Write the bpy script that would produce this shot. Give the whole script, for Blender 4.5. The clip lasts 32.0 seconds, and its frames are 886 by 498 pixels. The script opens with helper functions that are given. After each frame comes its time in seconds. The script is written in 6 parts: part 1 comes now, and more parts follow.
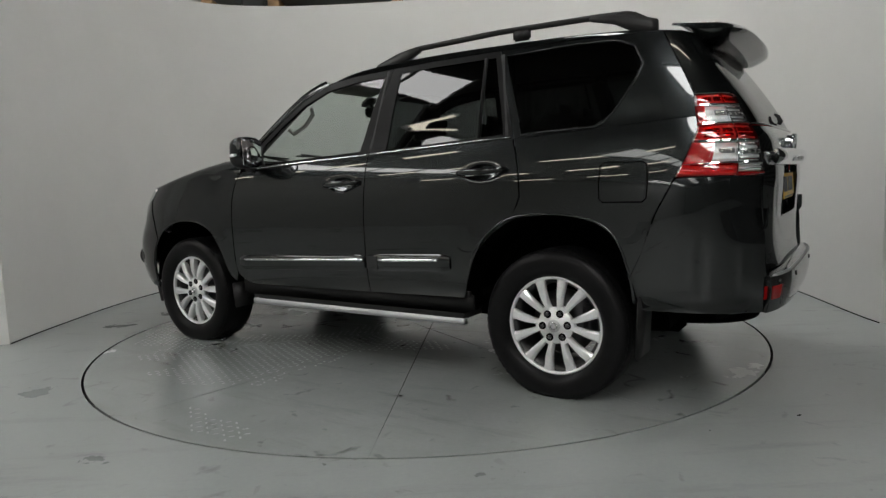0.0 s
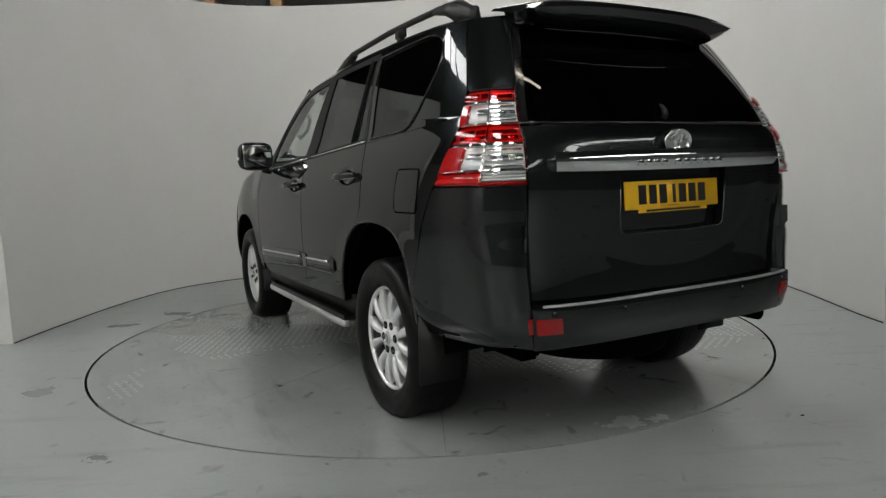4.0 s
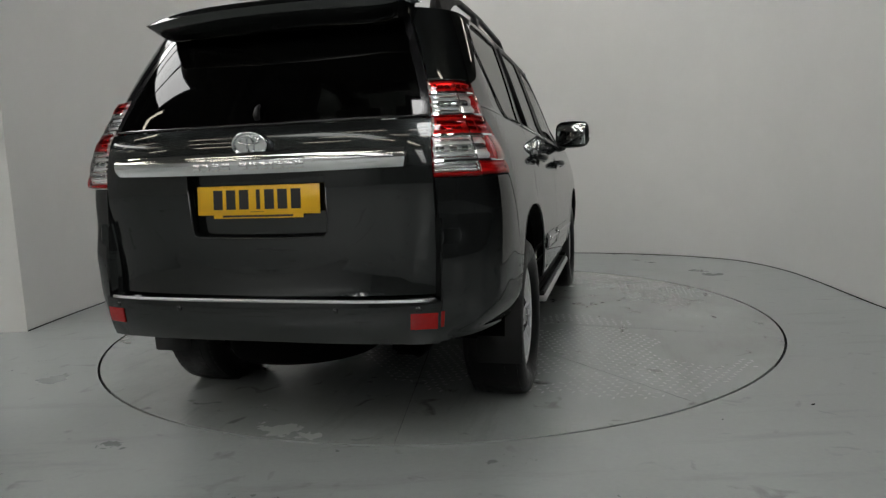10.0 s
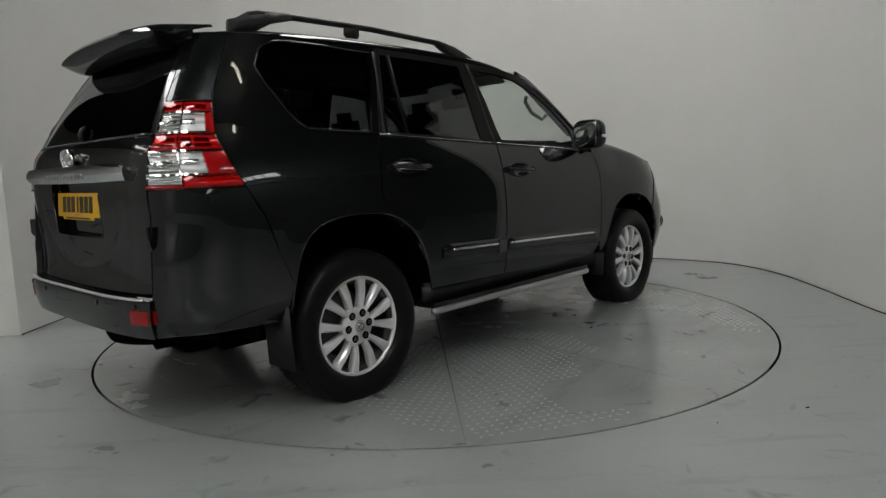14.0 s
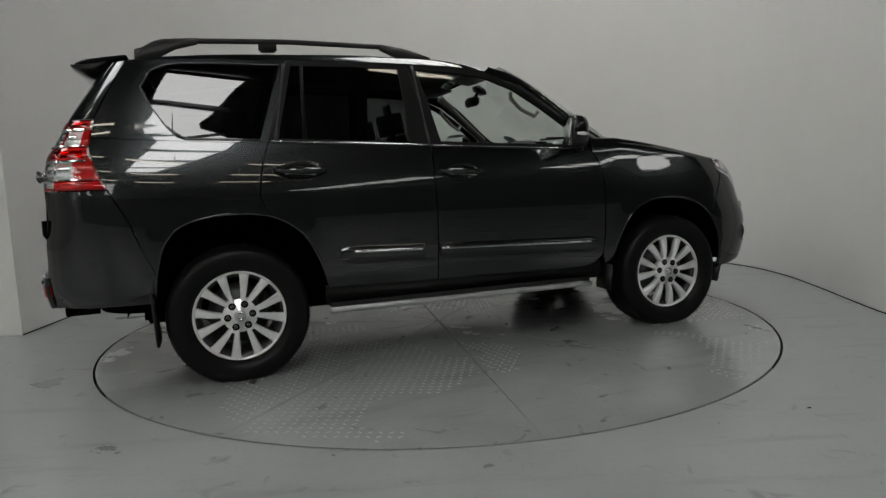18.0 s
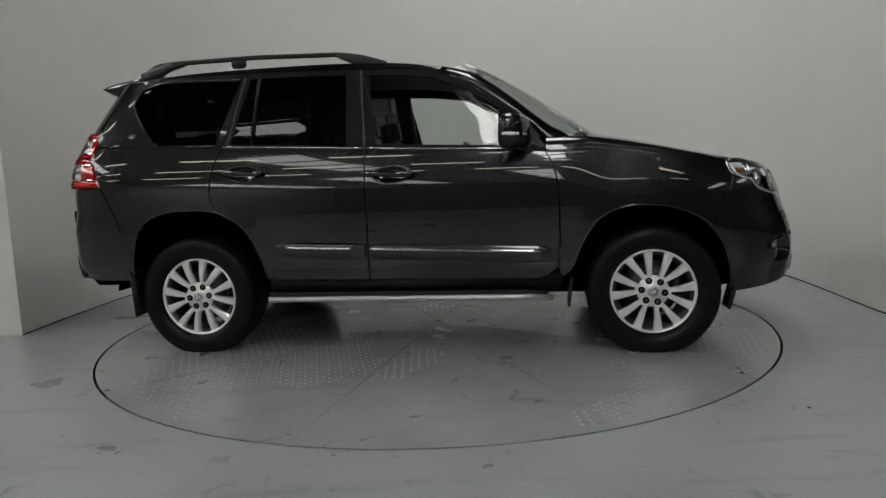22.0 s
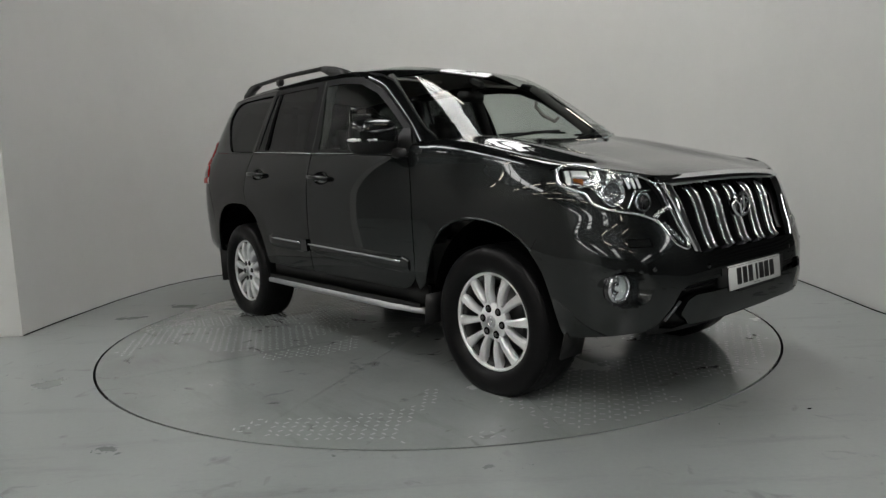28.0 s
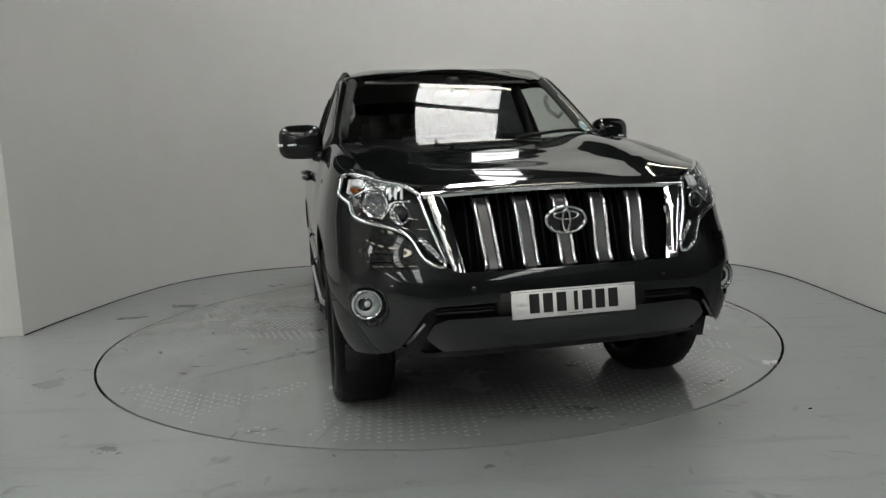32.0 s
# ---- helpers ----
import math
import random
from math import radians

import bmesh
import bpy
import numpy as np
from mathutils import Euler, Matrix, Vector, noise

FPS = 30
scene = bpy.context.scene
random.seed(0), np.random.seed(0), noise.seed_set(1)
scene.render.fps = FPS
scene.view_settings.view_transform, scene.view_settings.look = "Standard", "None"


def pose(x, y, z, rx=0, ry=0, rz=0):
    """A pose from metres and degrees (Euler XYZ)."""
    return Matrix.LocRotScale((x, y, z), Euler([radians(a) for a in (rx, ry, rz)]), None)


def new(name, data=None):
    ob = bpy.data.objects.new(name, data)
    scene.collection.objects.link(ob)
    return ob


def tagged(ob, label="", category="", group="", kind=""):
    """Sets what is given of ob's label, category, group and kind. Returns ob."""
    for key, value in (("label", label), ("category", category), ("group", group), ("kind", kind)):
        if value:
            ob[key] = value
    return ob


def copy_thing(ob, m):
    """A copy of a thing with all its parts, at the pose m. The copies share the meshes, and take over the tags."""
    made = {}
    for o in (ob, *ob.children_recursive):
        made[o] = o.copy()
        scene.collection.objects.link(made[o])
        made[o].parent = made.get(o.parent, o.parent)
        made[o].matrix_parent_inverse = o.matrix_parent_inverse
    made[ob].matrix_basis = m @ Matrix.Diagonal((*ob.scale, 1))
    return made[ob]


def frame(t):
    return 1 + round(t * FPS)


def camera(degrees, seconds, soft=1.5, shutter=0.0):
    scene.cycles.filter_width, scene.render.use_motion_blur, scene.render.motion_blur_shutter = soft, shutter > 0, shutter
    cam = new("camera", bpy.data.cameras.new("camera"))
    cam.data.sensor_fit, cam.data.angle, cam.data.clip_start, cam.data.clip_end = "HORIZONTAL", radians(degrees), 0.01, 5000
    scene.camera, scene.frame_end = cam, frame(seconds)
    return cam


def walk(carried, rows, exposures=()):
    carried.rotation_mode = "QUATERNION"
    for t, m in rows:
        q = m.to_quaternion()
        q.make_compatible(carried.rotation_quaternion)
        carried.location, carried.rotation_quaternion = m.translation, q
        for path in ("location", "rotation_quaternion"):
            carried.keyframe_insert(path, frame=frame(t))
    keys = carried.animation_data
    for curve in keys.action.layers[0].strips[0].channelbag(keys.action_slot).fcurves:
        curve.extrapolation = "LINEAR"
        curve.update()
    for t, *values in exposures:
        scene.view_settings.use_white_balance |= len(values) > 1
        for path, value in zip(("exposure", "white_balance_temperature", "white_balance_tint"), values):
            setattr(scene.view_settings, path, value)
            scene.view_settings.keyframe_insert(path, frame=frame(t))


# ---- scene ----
# ---------------------------------------------------------------- camera
LENS, EYE, PITCH, ROLL, YAW = 67.311, (0.0, -4.7681, 1.1019), -6.913, -2.239, -0.620
FOCAL = 784 / math.tan(radians(LENS) / 2)
SHAKE = [(0, -15.7, 14.8), (0.5, -19.8, 14.6), (1, -21.5, 14.9), (1.5, -14.8, 13.7), (2, -15.0, 14.6), (2.5, -14.0, 12.7),
         (4.5, -10.2, 16.5), (5, -9.3, 19.3), (5.5, -9.3, 18.9), (6, -9.2, 19.4), (6.5, -8.0, 19.6), (7, -7.1, 17.6), (7.5, -1.1, 14.2),
         (8, -0.0, 8.3), (8.5, 3.1, 8.9), (9, 4.5, 7.4), (9.5, 7.0, 6.9), (10, 5.4, -5.9), (10.5, 1.2, -1.4), (11, 2.7, -1.5),
         (11.5, 2.5, -0.1), (12, -11.6, 3.0), (12.5, -26.8, 4.8), (13, -16.0, 2.1), (13.5, -9.1, 1.0), (14, -2.9, 0.3), (14.5, -2.5, -0.6),
         (16.5, -2.2, -1.5), (17, -1.0, -2.6), (17.5, -0.6, 0.2), (18, -0.8, 0.5), (20, -0.8, 0.5), (25.5, -0.8, 0.5), (27.5, -1.4, 0.9),
         (28, -0.4, 1.8), (28.5, 1.4, 0.5), (29, 1.9, -0.4), (29.5, 1.6, -0.1), (30, 0.8, 1.2), (30.5, 0.1, 2.9), (31, 0.1, 2.9),
         (31.5, 1.0, 2.7), (32, 0.7, 1.5)]


def cam_pose(dx, dy):
    m = pose(*EYE, 90 + PITCH, 0, YAW) @ pose(0, 0, 0, 0, 0, ROLL)
    return m @ Euler((math.atan(dy / FOCAL), math.atan(dx / FOCAL), 0)).to_matrix().to_4x4()


cam = camera(LENS, 32.0, soft=1.4)
walk(cam, [(t, cam_pose(dx, dy)) for t, dx, dy in SHAKE], exposures=[(0, 0.01), (2, 0.08), (5, 0.08), (7, 0.02), (9, -0.08), (12, -0.15), (14, -0.18), (18, -0.25), (20, -0.21), (25, -0.33), (28, -0.02), (29, 0.18), (30, 0.13), (31, 0.02), (32, 0.05)])

# turning of the table and of the car on it
SPIN_T = [0, 2.5, 5, 8, 11, 14.5, 17, 20, 23, 25.5, 28, 30, 32]
SPIN_A = [145.16, 127.53, 109.82, 88.65, 67.49, 42.95, 25.62, 4.88, -15.85, -33.10, -50.40, -64.28, -78.07]
CAR_AT = (-0.0085, 0.0685)

# ---------------------------------------------------------------- world and light
world = bpy.data.worlds.new("world")
scene.world = world
world.use_nodes = True
wn = world.node_tree.nodes
sky = wn.new("ShaderNodeTexSky")
sky.sky_type, sky.sun_disc, sky.sun_elevation, sky.sun_rotation = "NISHITA", False, radians(40), radians(160)
wn["Background"].inputs["Strength"].default_value = 0.08
world.node_tree.links.new(sky.outputs[0], wn["Background"].inputs[0])


# ---------------------------------------------------------------- materials
def mat(name, colour, rough=0.5, metal=0.0, coat=0.0, var=0.0, scale=8.0, bump=0.0, bump_scale=60.0, spec=0.5, rough_var=0.0, emit=None, emit_power=0.0):
    m = bpy.data.materials.new(name)
    m.use_nodes = True
    nt = m.node_tree
    b = nt.nodes["Principled BSDF"]
    b.inputs["Base Color"].default_value = (*colour, 1)
    b.inputs["Roughness"].default_value = rough
    b.inputs["Metallic"].default_value = metal
    b.inputs["Specular IOR Level"].default_value = spec
    b.inputs["Coat Weight"].default_value = coat
    b.inputs["Coat Roughness"].default_value = 0.03
    if emit:
        b.inputs["Emission Color"].default_value = (*emit, 1)
        b.inputs["Emission Strength"].default_value = emit_power
    co = nt.nodes.new("ShaderNodeTexCoord")
    if var or rough_var:
        n1 = nt.nodes.new("ShaderNodeTexNoise")
        n1.inputs["Scale"].default_value, n1.inputs["Detail"].default_value, n1.inputs["Roughness"].default_value = scale, 8, 0.65
        nt.links.new(co.outputs["Object"], n1.inputs["Vector"])
        if var:
            ramp = nt.nodes.new("ShaderNodeMapRange")
            ramp.inputs["From Min"].default_value, ramp.inputs["From Max"].default_value = 0.3, 0.7
            ramp.inputs["To Min"].default_value, ramp.inputs["To Max"].default_value = 1 - var, 1 + var
            nt.links.new(n1.outputs["Fac"], ramp.inputs["Value"])
            mul = nt.nodes.new("ShaderNodeVectorMath")
            mul.operation = "SCALE"
            mul.inputs[0].default_value = colour
            nt.links.new(ramp.outputs[0], mul.inputs["Scale"])
            nt.links.new(mul.outputs[0], b.inputs["Base Color"])
        if rough_var:
            r2 = nt.nodes.new("ShaderNodeMapRange")
            r2.inputs["From Min"].default_value, r2.inputs["From Max"].default_value = 0.3, 0.7
            r2.inputs["To Min"].default_value, r2.inputs["To Max"].default_value = max(0, rough - rough_var), min(1, rough + rough_var)
            nt.links.new(n1.outputs["Fac"], r2.inputs["Value"])
            nt.links.new(r2.outputs[0], b.inputs["Roughness"])
    if bump:
        n2 = nt.nodes.new("ShaderNodeTexNoise")
        n2.inputs["Scale"].default_value, n2.inputs["Detail"].default_value = bump_scale, 4
        nt.links.new(co.outputs["Object"], n2.inputs["Vector"])
        bp = nt.nodes.new("ShaderNodeBump")
        bp.inputs["Strength"].default_value, bp.inputs["Distance"].default_value = bump, 0.004
        nt.links.new(n2.outputs["Fac"], bp.inputs["Height"])
        nt.links.new(bp.outputs[0], b.inputs["Normal"])
    return m


def glass_mat(name, tint, gloss_rough=0.0, base=0.045):
    """A thin pane: what lies behind shows through, tinted, under a mirror-like gloss."""
    m = bpy.data.materials.new(name)
    m.use_nodes = True
    nt = m.node_tree
    nt.nodes.remove(nt.nodes["Principled BSDF"])
    tr = nt.nodes.new("ShaderNodeBsdfTransparent")
    tr.inputs[0].default_value = (*tint, 1)
    gl = nt.nodes.new("ShaderNodeBsdfGlossy")
    gl.inputs["Roughness"].default_value = gloss_rough
    lw = nt.nodes.new("ShaderNodeLayerWeight")
    lw.inputs[0].default_value = 0.5
    pw = nt.nodes.new("ShaderNodeMath")
    pw.operation = "POWER"
    pw.inputs[1].default_value = 5
    nt.links.new(lw.outputs["Facing"], pw.inputs[0])
    fr = nt.nodes.new("ShaderNodeMath")
    fr.operation = "MULTIPLY_ADD"
    fr.inputs[1].default_value, fr.inputs[2].default_value = 0.94, base
    nt.links.new(pw.outputs[0], fr.inputs[0])
    mx = nt.nodes.new("ShaderNodeMixShader")
    nt.links.new(fr.outputs[0], mx.inputs[0])
    nt.links.new(tr.outputs[0], mx.inputs[1])
    nt.links.new(gl.outputs[0], mx.inputs[2])
    nt.links.new(mx.outputs[0], nt.nodes["Material Output"].inputs[0])
    return m


def paint_mat():
    """Dark grey metallic car paint with fine flakes under clear lacquer."""
    m = mat("grey_metallic_paint", (0.0215, 0.0240, 0.0246), 0.26, 0.85, coat=1.0, spec=0.12)
    nt = m.node_tree
    b = nt.nodes["Principled BSDF"]
    b.inputs["Specular Tint"].default_value = (0.16, 0.19, 0.20, 1)
    co = nt.nodes.new("ShaderNodeTexCoord")
    vo = nt.nodes.new("ShaderNodeTexVoronoi")
    vo.inputs["Scale"].default_value = 900
    nt.links.new(co.outputs["Object"], vo.inputs["Vector"])
    mp = nt.nodes.new("ShaderNodeMapRange")
    mp.inputs["To Min"].default_value, mp.inputs["To Max"].default_value = 0.75, 1.3
    nt.links.new(vo.outputs["Color"], mp.inputs["Value"])
    sc = nt.nodes.new("ShaderNodeVectorMath")
    sc.operation = "SCALE"
    sc.inputs[0].default_value = (0.0215, 0.0240, 0.0246)
    nt.links.new(mp.outputs[0], sc.inputs["Scale"])
    nt.links.new(sc.outputs[0], b.inputs["Base Color"])
    n = nt.nodes.new("ShaderNodeTexNoise")
    n.inputs["Scale"].default_value = 3.0
    nt.links.new(co.outputs["Object"], n.inputs["Vector"])
    r = nt.nodes.new("ShaderNodeMapRange")
    r.inputs["To Min"].default_value, r.inputs["To Max"].default_value = 0.005, 0.035
    nt.links.new(n.outputs["Fac"], r.inputs["Value"])
    nt.links.new(r.outputs[0], b.inputs["Coat Roughness"])
    return m


PAINT = paint_mat()
SATINMID = mat("mid_satin_silver", (0.26, 0.265, 0.27), 0.30, 0.95, var=0.05, scale=25)
BRIGHT = mat("bright_trim", (0.86, 0.87, 0.88), 0.20, 0.9)
CHROME = mat("chrome", (0.78, 0.79, 0.80), 0.07, 1.0)
SATIN = mat("satin_silver", (0.50, 0.51, 0.52), 0.42, 0.75, var=0.04, scale=20)
ALLOY = mat("silver_alloy", (0.80, 0.81, 0.82), 0.28, 0.40, coat=0.6, var=0.05, scale=15)
BARRELSHADE = mat("barrel_shade_alloy", (0.05, 0.05, 0.05), 0.5, 0.6, var=0.25, scale=18)
STEEL = mat("dull_steel", (0.12, 0.12, 0.125), 0.45, 0.9, var=0.15, scale=25)
RUBBER = mat("tyre_rubber", (0.0055, 0.0055, 0.006), 0.40, spec=0.14, var=0.2, scale=25, bump=0.12, bump_scale=120, rough_var=0.12)
PLASTIC = mat("black_plastic", (0.009, 0.009, 0.0095), 0.45, spec=0.35, var=0.15, scale=30, bump=0.15, bump_scale=300)
GLOSSBLACK = mat("gloss_black_trim", (0.008, 0.008, 0.009), 0.12, coat=0.6)
SATINBLACK = mat("satin_black_film", (0.008, 0.008, 0.0085), 0.42, spec=0.10)
SATINDARK = mat("dark_satin_silver", (0.23, 0.235, 0.24), 0.34, 1.0, var=0.05, scale=25)
UNDER = mat("underbody_black", (0.0025, 0.0025, 0.0025), 0.95, spec=0.02, var=0.3, scale=12)
GLASS_CLEAR = glass_mat("clear_window_glass", (0.84, 0.89, 0.86))
GLASS_SCREEN = glass_mat("windscreen_glass", (0.86, 0.90, 0.88), 0.0, 0.045)
GLASS_DARK = glass_mat("privacy_glass", (0.06, 0.066, 0.066))
GLASS_REAR = glass_mat("dark_rear_glass", (0.014, 0.015, 0.015))
HEADSILVER = mat("headlamp_chrome", (0.72, 0.73, 0.75), 0.12, 0.9, var=0.1, scale=50)
LENS_CLEAR = glass_mat("clear_lamp_lens", (0.93, 0.95, 0.95), 0.02)
REDGLASS = glass_mat("red_lamp_lens", (0.80, 0.012, 0.010), 0.02, 0.07)
REDLENS = mat("red_lens_edge", (0.42, 0.006, 0.007), 0.14, coat=1.0, var=0.2, scale=28)
DARKRED = mat("dark_red_reflector", (0.24, 0.004, 0.004), 0.10, coat=0.5, spec=0.2)
AMBER = mat("amber_lens", (0.30, 0.085, 0.012), 0.2, coat=1.0)
LAMPSILVER = mat("lamp_reflector", (0.90, 0.91, 0.92), 0.28, 0.0, coat=0.6, var=0.08, scale=70)
PLATE_Y = mat("yellow_plate", (0.72, 0.41, 0.006), 0.4, coat=0.1, var=0.03)
PLATE_W = mat("white_plate", (0.66, 0.67, 0.66), 0.35, coat=0.4, var=0.03)
INK = mat("black_print", (0.012, 0.012, 0.013), 0.4)
LEATHER = mat("dark_leather", (0.022, 0.021, 0.021), 0.5, var=0.15, scale=20, bump=0.2, bump_scale=150)
TRIMGREY = mat("grey_headlining", (0.30, 0.29, 0.27), 0.85, var=0.08, scale=30, bump=0.1)
PILLARGREY = mat("dark_grey_lining", (0.07, 0.068, 0.065), 0.8, var=0.08, scale=30, bump=0.1)
DASH = mat("dark_dashboard", (0.02, 0.02, 0.021), 0.6, var=0.1, bump=0.15, bump_scale=250)
STICKER = mat("pale_blue_sticker", (0.45, 0.62, 0.70), 0.5)


# ---------------------------------------------------------------- mesh helpers
def part(name, bm, material, parent, label=""):
    me = bpy.data.meshes.new(name)
    bm.to_mesh(me)
    bm.free()
    me.materials.append(material)
    ob = new(name, me)
    if parent is not None:
        ob.parent = parent
    if label:
        ob["label"] = label
    return ob


def thing(name, label, category, group="", at=None):
    ob = new(name)
    ob.empty_display_size = 0.1
    if at is not None:
        ob.matrix_basis = at
    return tagged(ob, label, category, group)


def smooth(bm, on=True):
    for f in bm.faces:
        f.smooth = on
    return bm


def box(size, at=(0, 0, 0), bevel=0.0, seg=2, rot=None):
    bm = bmesh.new()
    bmesh.ops.create_cube(bm, size=1.0, matrix=Matrix.Diagonal((*size, 1)))
    if bevel:
        bmesh.ops.bevel(bm, geom=bm.edges[:], offset=bevel, segments=seg, affect="EDGES", clamp_overlap=True)
        smooth(bm)
    m = Matrix.Translation(at)
    if rot is not None:
        m = m @ Euler([radians(a) for a in rot]).to_matrix().to_4x4()
    bmesh.ops.transform(bm, matrix=m, verts=bm.verts)
    return bm


def join(*bms):
    """All of them in the first one."""
    out = bms[0]
    for b in bms[1:]:
        me = bpy.data.meshes.new("tmp")
        b.to_mesh(me)
        b.free()
        out.from_mesh(me)
        bpy.data.meshes.remove(me)
    return out


def lathe(profile, axis="y", seg=48, closed=False):
    """Turn (radius, along) points round an axis."""
    bm = bmesh.new()
    rings = []
    for r, a in profile:
        ring = []
        for k in range(seg):
            c, s = math.cos(2 * math.pi * k / seg), math.sin(2 * math.pi * k / seg)
            p = {"y": (r * c, a, r * s), "z": (r * c, r * s, a), "x": (a, r * c, r * s)}[axis]
            ring.append(bm.verts.new(p))
        rings.append(ring)
    pairs = list(zip(rings, rings[1:]))
    if closed:
        pairs.append((rings[-1], rings[0]))
    for a, b in pairs:
        for k in range(seg):
            bm.faces.new((a[k], a[(k + 1) % seg], b[(k + 1) % seg], b[k]))
    if not closed:
        bm.faces.new(rings[0][::-1])
        bm.faces.new(rings[-1])
    bmesh.ops.recalc_face_normals(bm, faces=bm.faces)
    return smooth(bm)


def tube(points, radius, seg=10, taper=None):
    """A round bar along points."""
    bm = bmesh.new()
    pts = [Vector(p) for p in points]
    rings = []
    side = None
    for i, p in enumerate(pts):
        d = (pts[min(i + 1, len(pts) - 1)] - pts[max(i - 1, 0)]).normalized()
        if side is None:
            side = d.orthogonal().normalized()
        side = (side - d * side.dot(d)).normalized()
        up = d.cross(side)
        r = radius if taper is None else radius * taper[i]
        rings.append([bm.verts.new(p + (side * math.cos(2 * math.pi * k / seg) + up * math.sin(2 * math.pi * k / seg)) * r) for k in range(seg)])
    for a, b in zip(rings, rings[1:]):
        for k in range(seg):
            bm.faces.new((a[k], a[(k + 1) % seg], b[(k + 1) % seg], b[k]))
    bm.faces.new(rings[0][::-1])
    bm.faces.new(rings[-1])
    bmesh.ops.recalc_face_normals(bm, faces=bm.faces)
    return smooth(bm)


def prism(poly, depth, m=None, bevel=0.0):
    """A flat polygon in x, y pulled up in z by depth."""
    bm = bmesh.new()
    f = bm.faces.new([bm.verts.new((x, y, 0)) for x, y in poly])
    r = bmesh.ops.extrude_face_region(bm, geom=[f])
    bmesh.ops.translate(bm, verts=[v for v in r["geom"] if isinstance(v, bmesh.types.BMVert)], vec=(0, 0, depth))
    bmesh.ops.recalc_face_normals(bm, faces=bm.faces)
    if bevel:
        bmesh.ops.bevel(bm, geom=bm.edges[:], offset=bevel, segments=2, affect="EDGES", clamp_overlap=True)
    if m is not None:
        bmesh.ops.transform(bm, matrix=m, verts=bm.verts)
    return bm


def curve(pts, bend=True):
    """A smooth line through points, as a function of 0..1 by length."""
    p = np.array(pts, float)
    if bend and len(p) > 2:
        q = np.vstack([2 * p[0] - p[1], p, 2 * p[-1] - p[-2]])
        out = []
        for i in range(1, len(q) - 2):
            for t in np.linspace(0, 1, 10, endpoint=False):
                a, b, c, d = q[i - 1], q[i], q[i + 1], q[i + 2]
                out.append(0.5 * (2 * b + (c - a) * t + (2 * a - 5 * b + 4 * c - d) * t * t + (3 * b - a - 3 * c + d) * t ** 3))
        out.append(p[-1])
        p = np.array(out)
    d = np.concatenate([[0], np.cumsum(np.linalg.norm(np.diff(p, axis=0), axis=1))])
    d /= d[-1]
    return lambda t: np.array([np.interp(t, d, p[:, k]) for k in range(p.shape[1])])


def spline(xs, ys):
    """A smooth function through a table."""
    xs, ys = np.array(xs, float), np.array(ys, float)
    h = np.diff(xs)
    dl = np.diff(ys) / h
    m = np.zeros_like(xs)
    m[1:-1] = (dl[:-1] * h[1:] + dl[1:] * h[:-1]) / (h[:-1] + h[1:])
    m[0], m[-1] = dl[0], dl[-1]

    def f(x):
        x = min(max(x, xs[0]), xs[-1])
        i = min(int(np.searchsorted(xs, x, side="right")) - 1, len(xs) - 2)
        i = max(i, 0)
        t = (x - xs[i]) / h[i]
        return float((2 * t ** 3 - 3 * t * t + 1) * ys[i] + (t ** 3 - 2 * t * t + t) * h[i] * m[i]
                     + (-2 * t ** 3 + 3 * t * t) * ys[i + 1] + (t ** 3 - t * t) * h[i] * m[i + 1])
    return f


def sheet(fn, nu, nv, thick=0.012, inner=None, flip_to=(0, 0, 0.8)):
    """A skin fn(u, v) with a turned-in edge, facing away from the car's middle."""
    bm = bmesh.new()
    P = [[Vector(fn(i / nu, j / nv)) for j in range(nv + 1)] for i in range(nu + 1)]
    V = [[bm.verts.new(p) for p in row] for row in P]
    for i in range(nu):
        for j in range(nv):
            q = [V[i][j], V[i + 1][j], V[i + 1][j + 1], V[i][j + 1]]
            bm.faces.new(q)
    c, n = Vector(), Vector()
    bm.normal_update()
    for f in bm.faces:
        n += f.normal * f.calc_area()
        c += f.calc_center_median()
    c /= len(bm.faces)
    home = Vector((min(max(c.x, -1.4), 1.3), 0, flip_to[2]))
    if n.dot(c - home) < 0:
        bmesh.ops.reverse_faces(bm, faces=bm.faces)
        bm.normal_update()
    if thick:
        bm.verts.ensure_lookup_table()
        loop = [(i, 0) for i in range(nu)] + [(nu, j) for j in range(nv)] + [(i, nv) for i in range(nu, 0, -1)] + [(0, j) for j in range(nv, 0, -1)]
        low = {k: bm.verts.new(V[k[0]][k[1]].co - V[k[0]][k[1]].normal * thick) for k in loop}
        top = {k: V[k[0]][k[1]] for k in loop}
        lf = list(bm.faces)[0]
        for a, b in zip(loop, loop[1:] + loop[:1]):
            if (top[a].co - top[b].co).length < 1e-7:
                continue
            try:
                bm.faces.new((top[a], top[b], low[b], low[a]))
            except ValueError:
                pass
        bmesh.ops.recalc_face_normals(bm, faces=bm.faces)
        bm.normal_update()
        n = Vector()
        for f in list(bm.faces)[:nu * nv]:
            n += f.normal * f.calc_area()
        if n.dot(c - home) < 0:
            bmesh.ops.reverse_faces(bm, faces=bm.faces)
    smooth(bm)
    for e in bm.edges:
        if len(e.link_faces) == 2 and e.calc_face_angle(0) > 0.7:
            e.smooth = False
    return bm


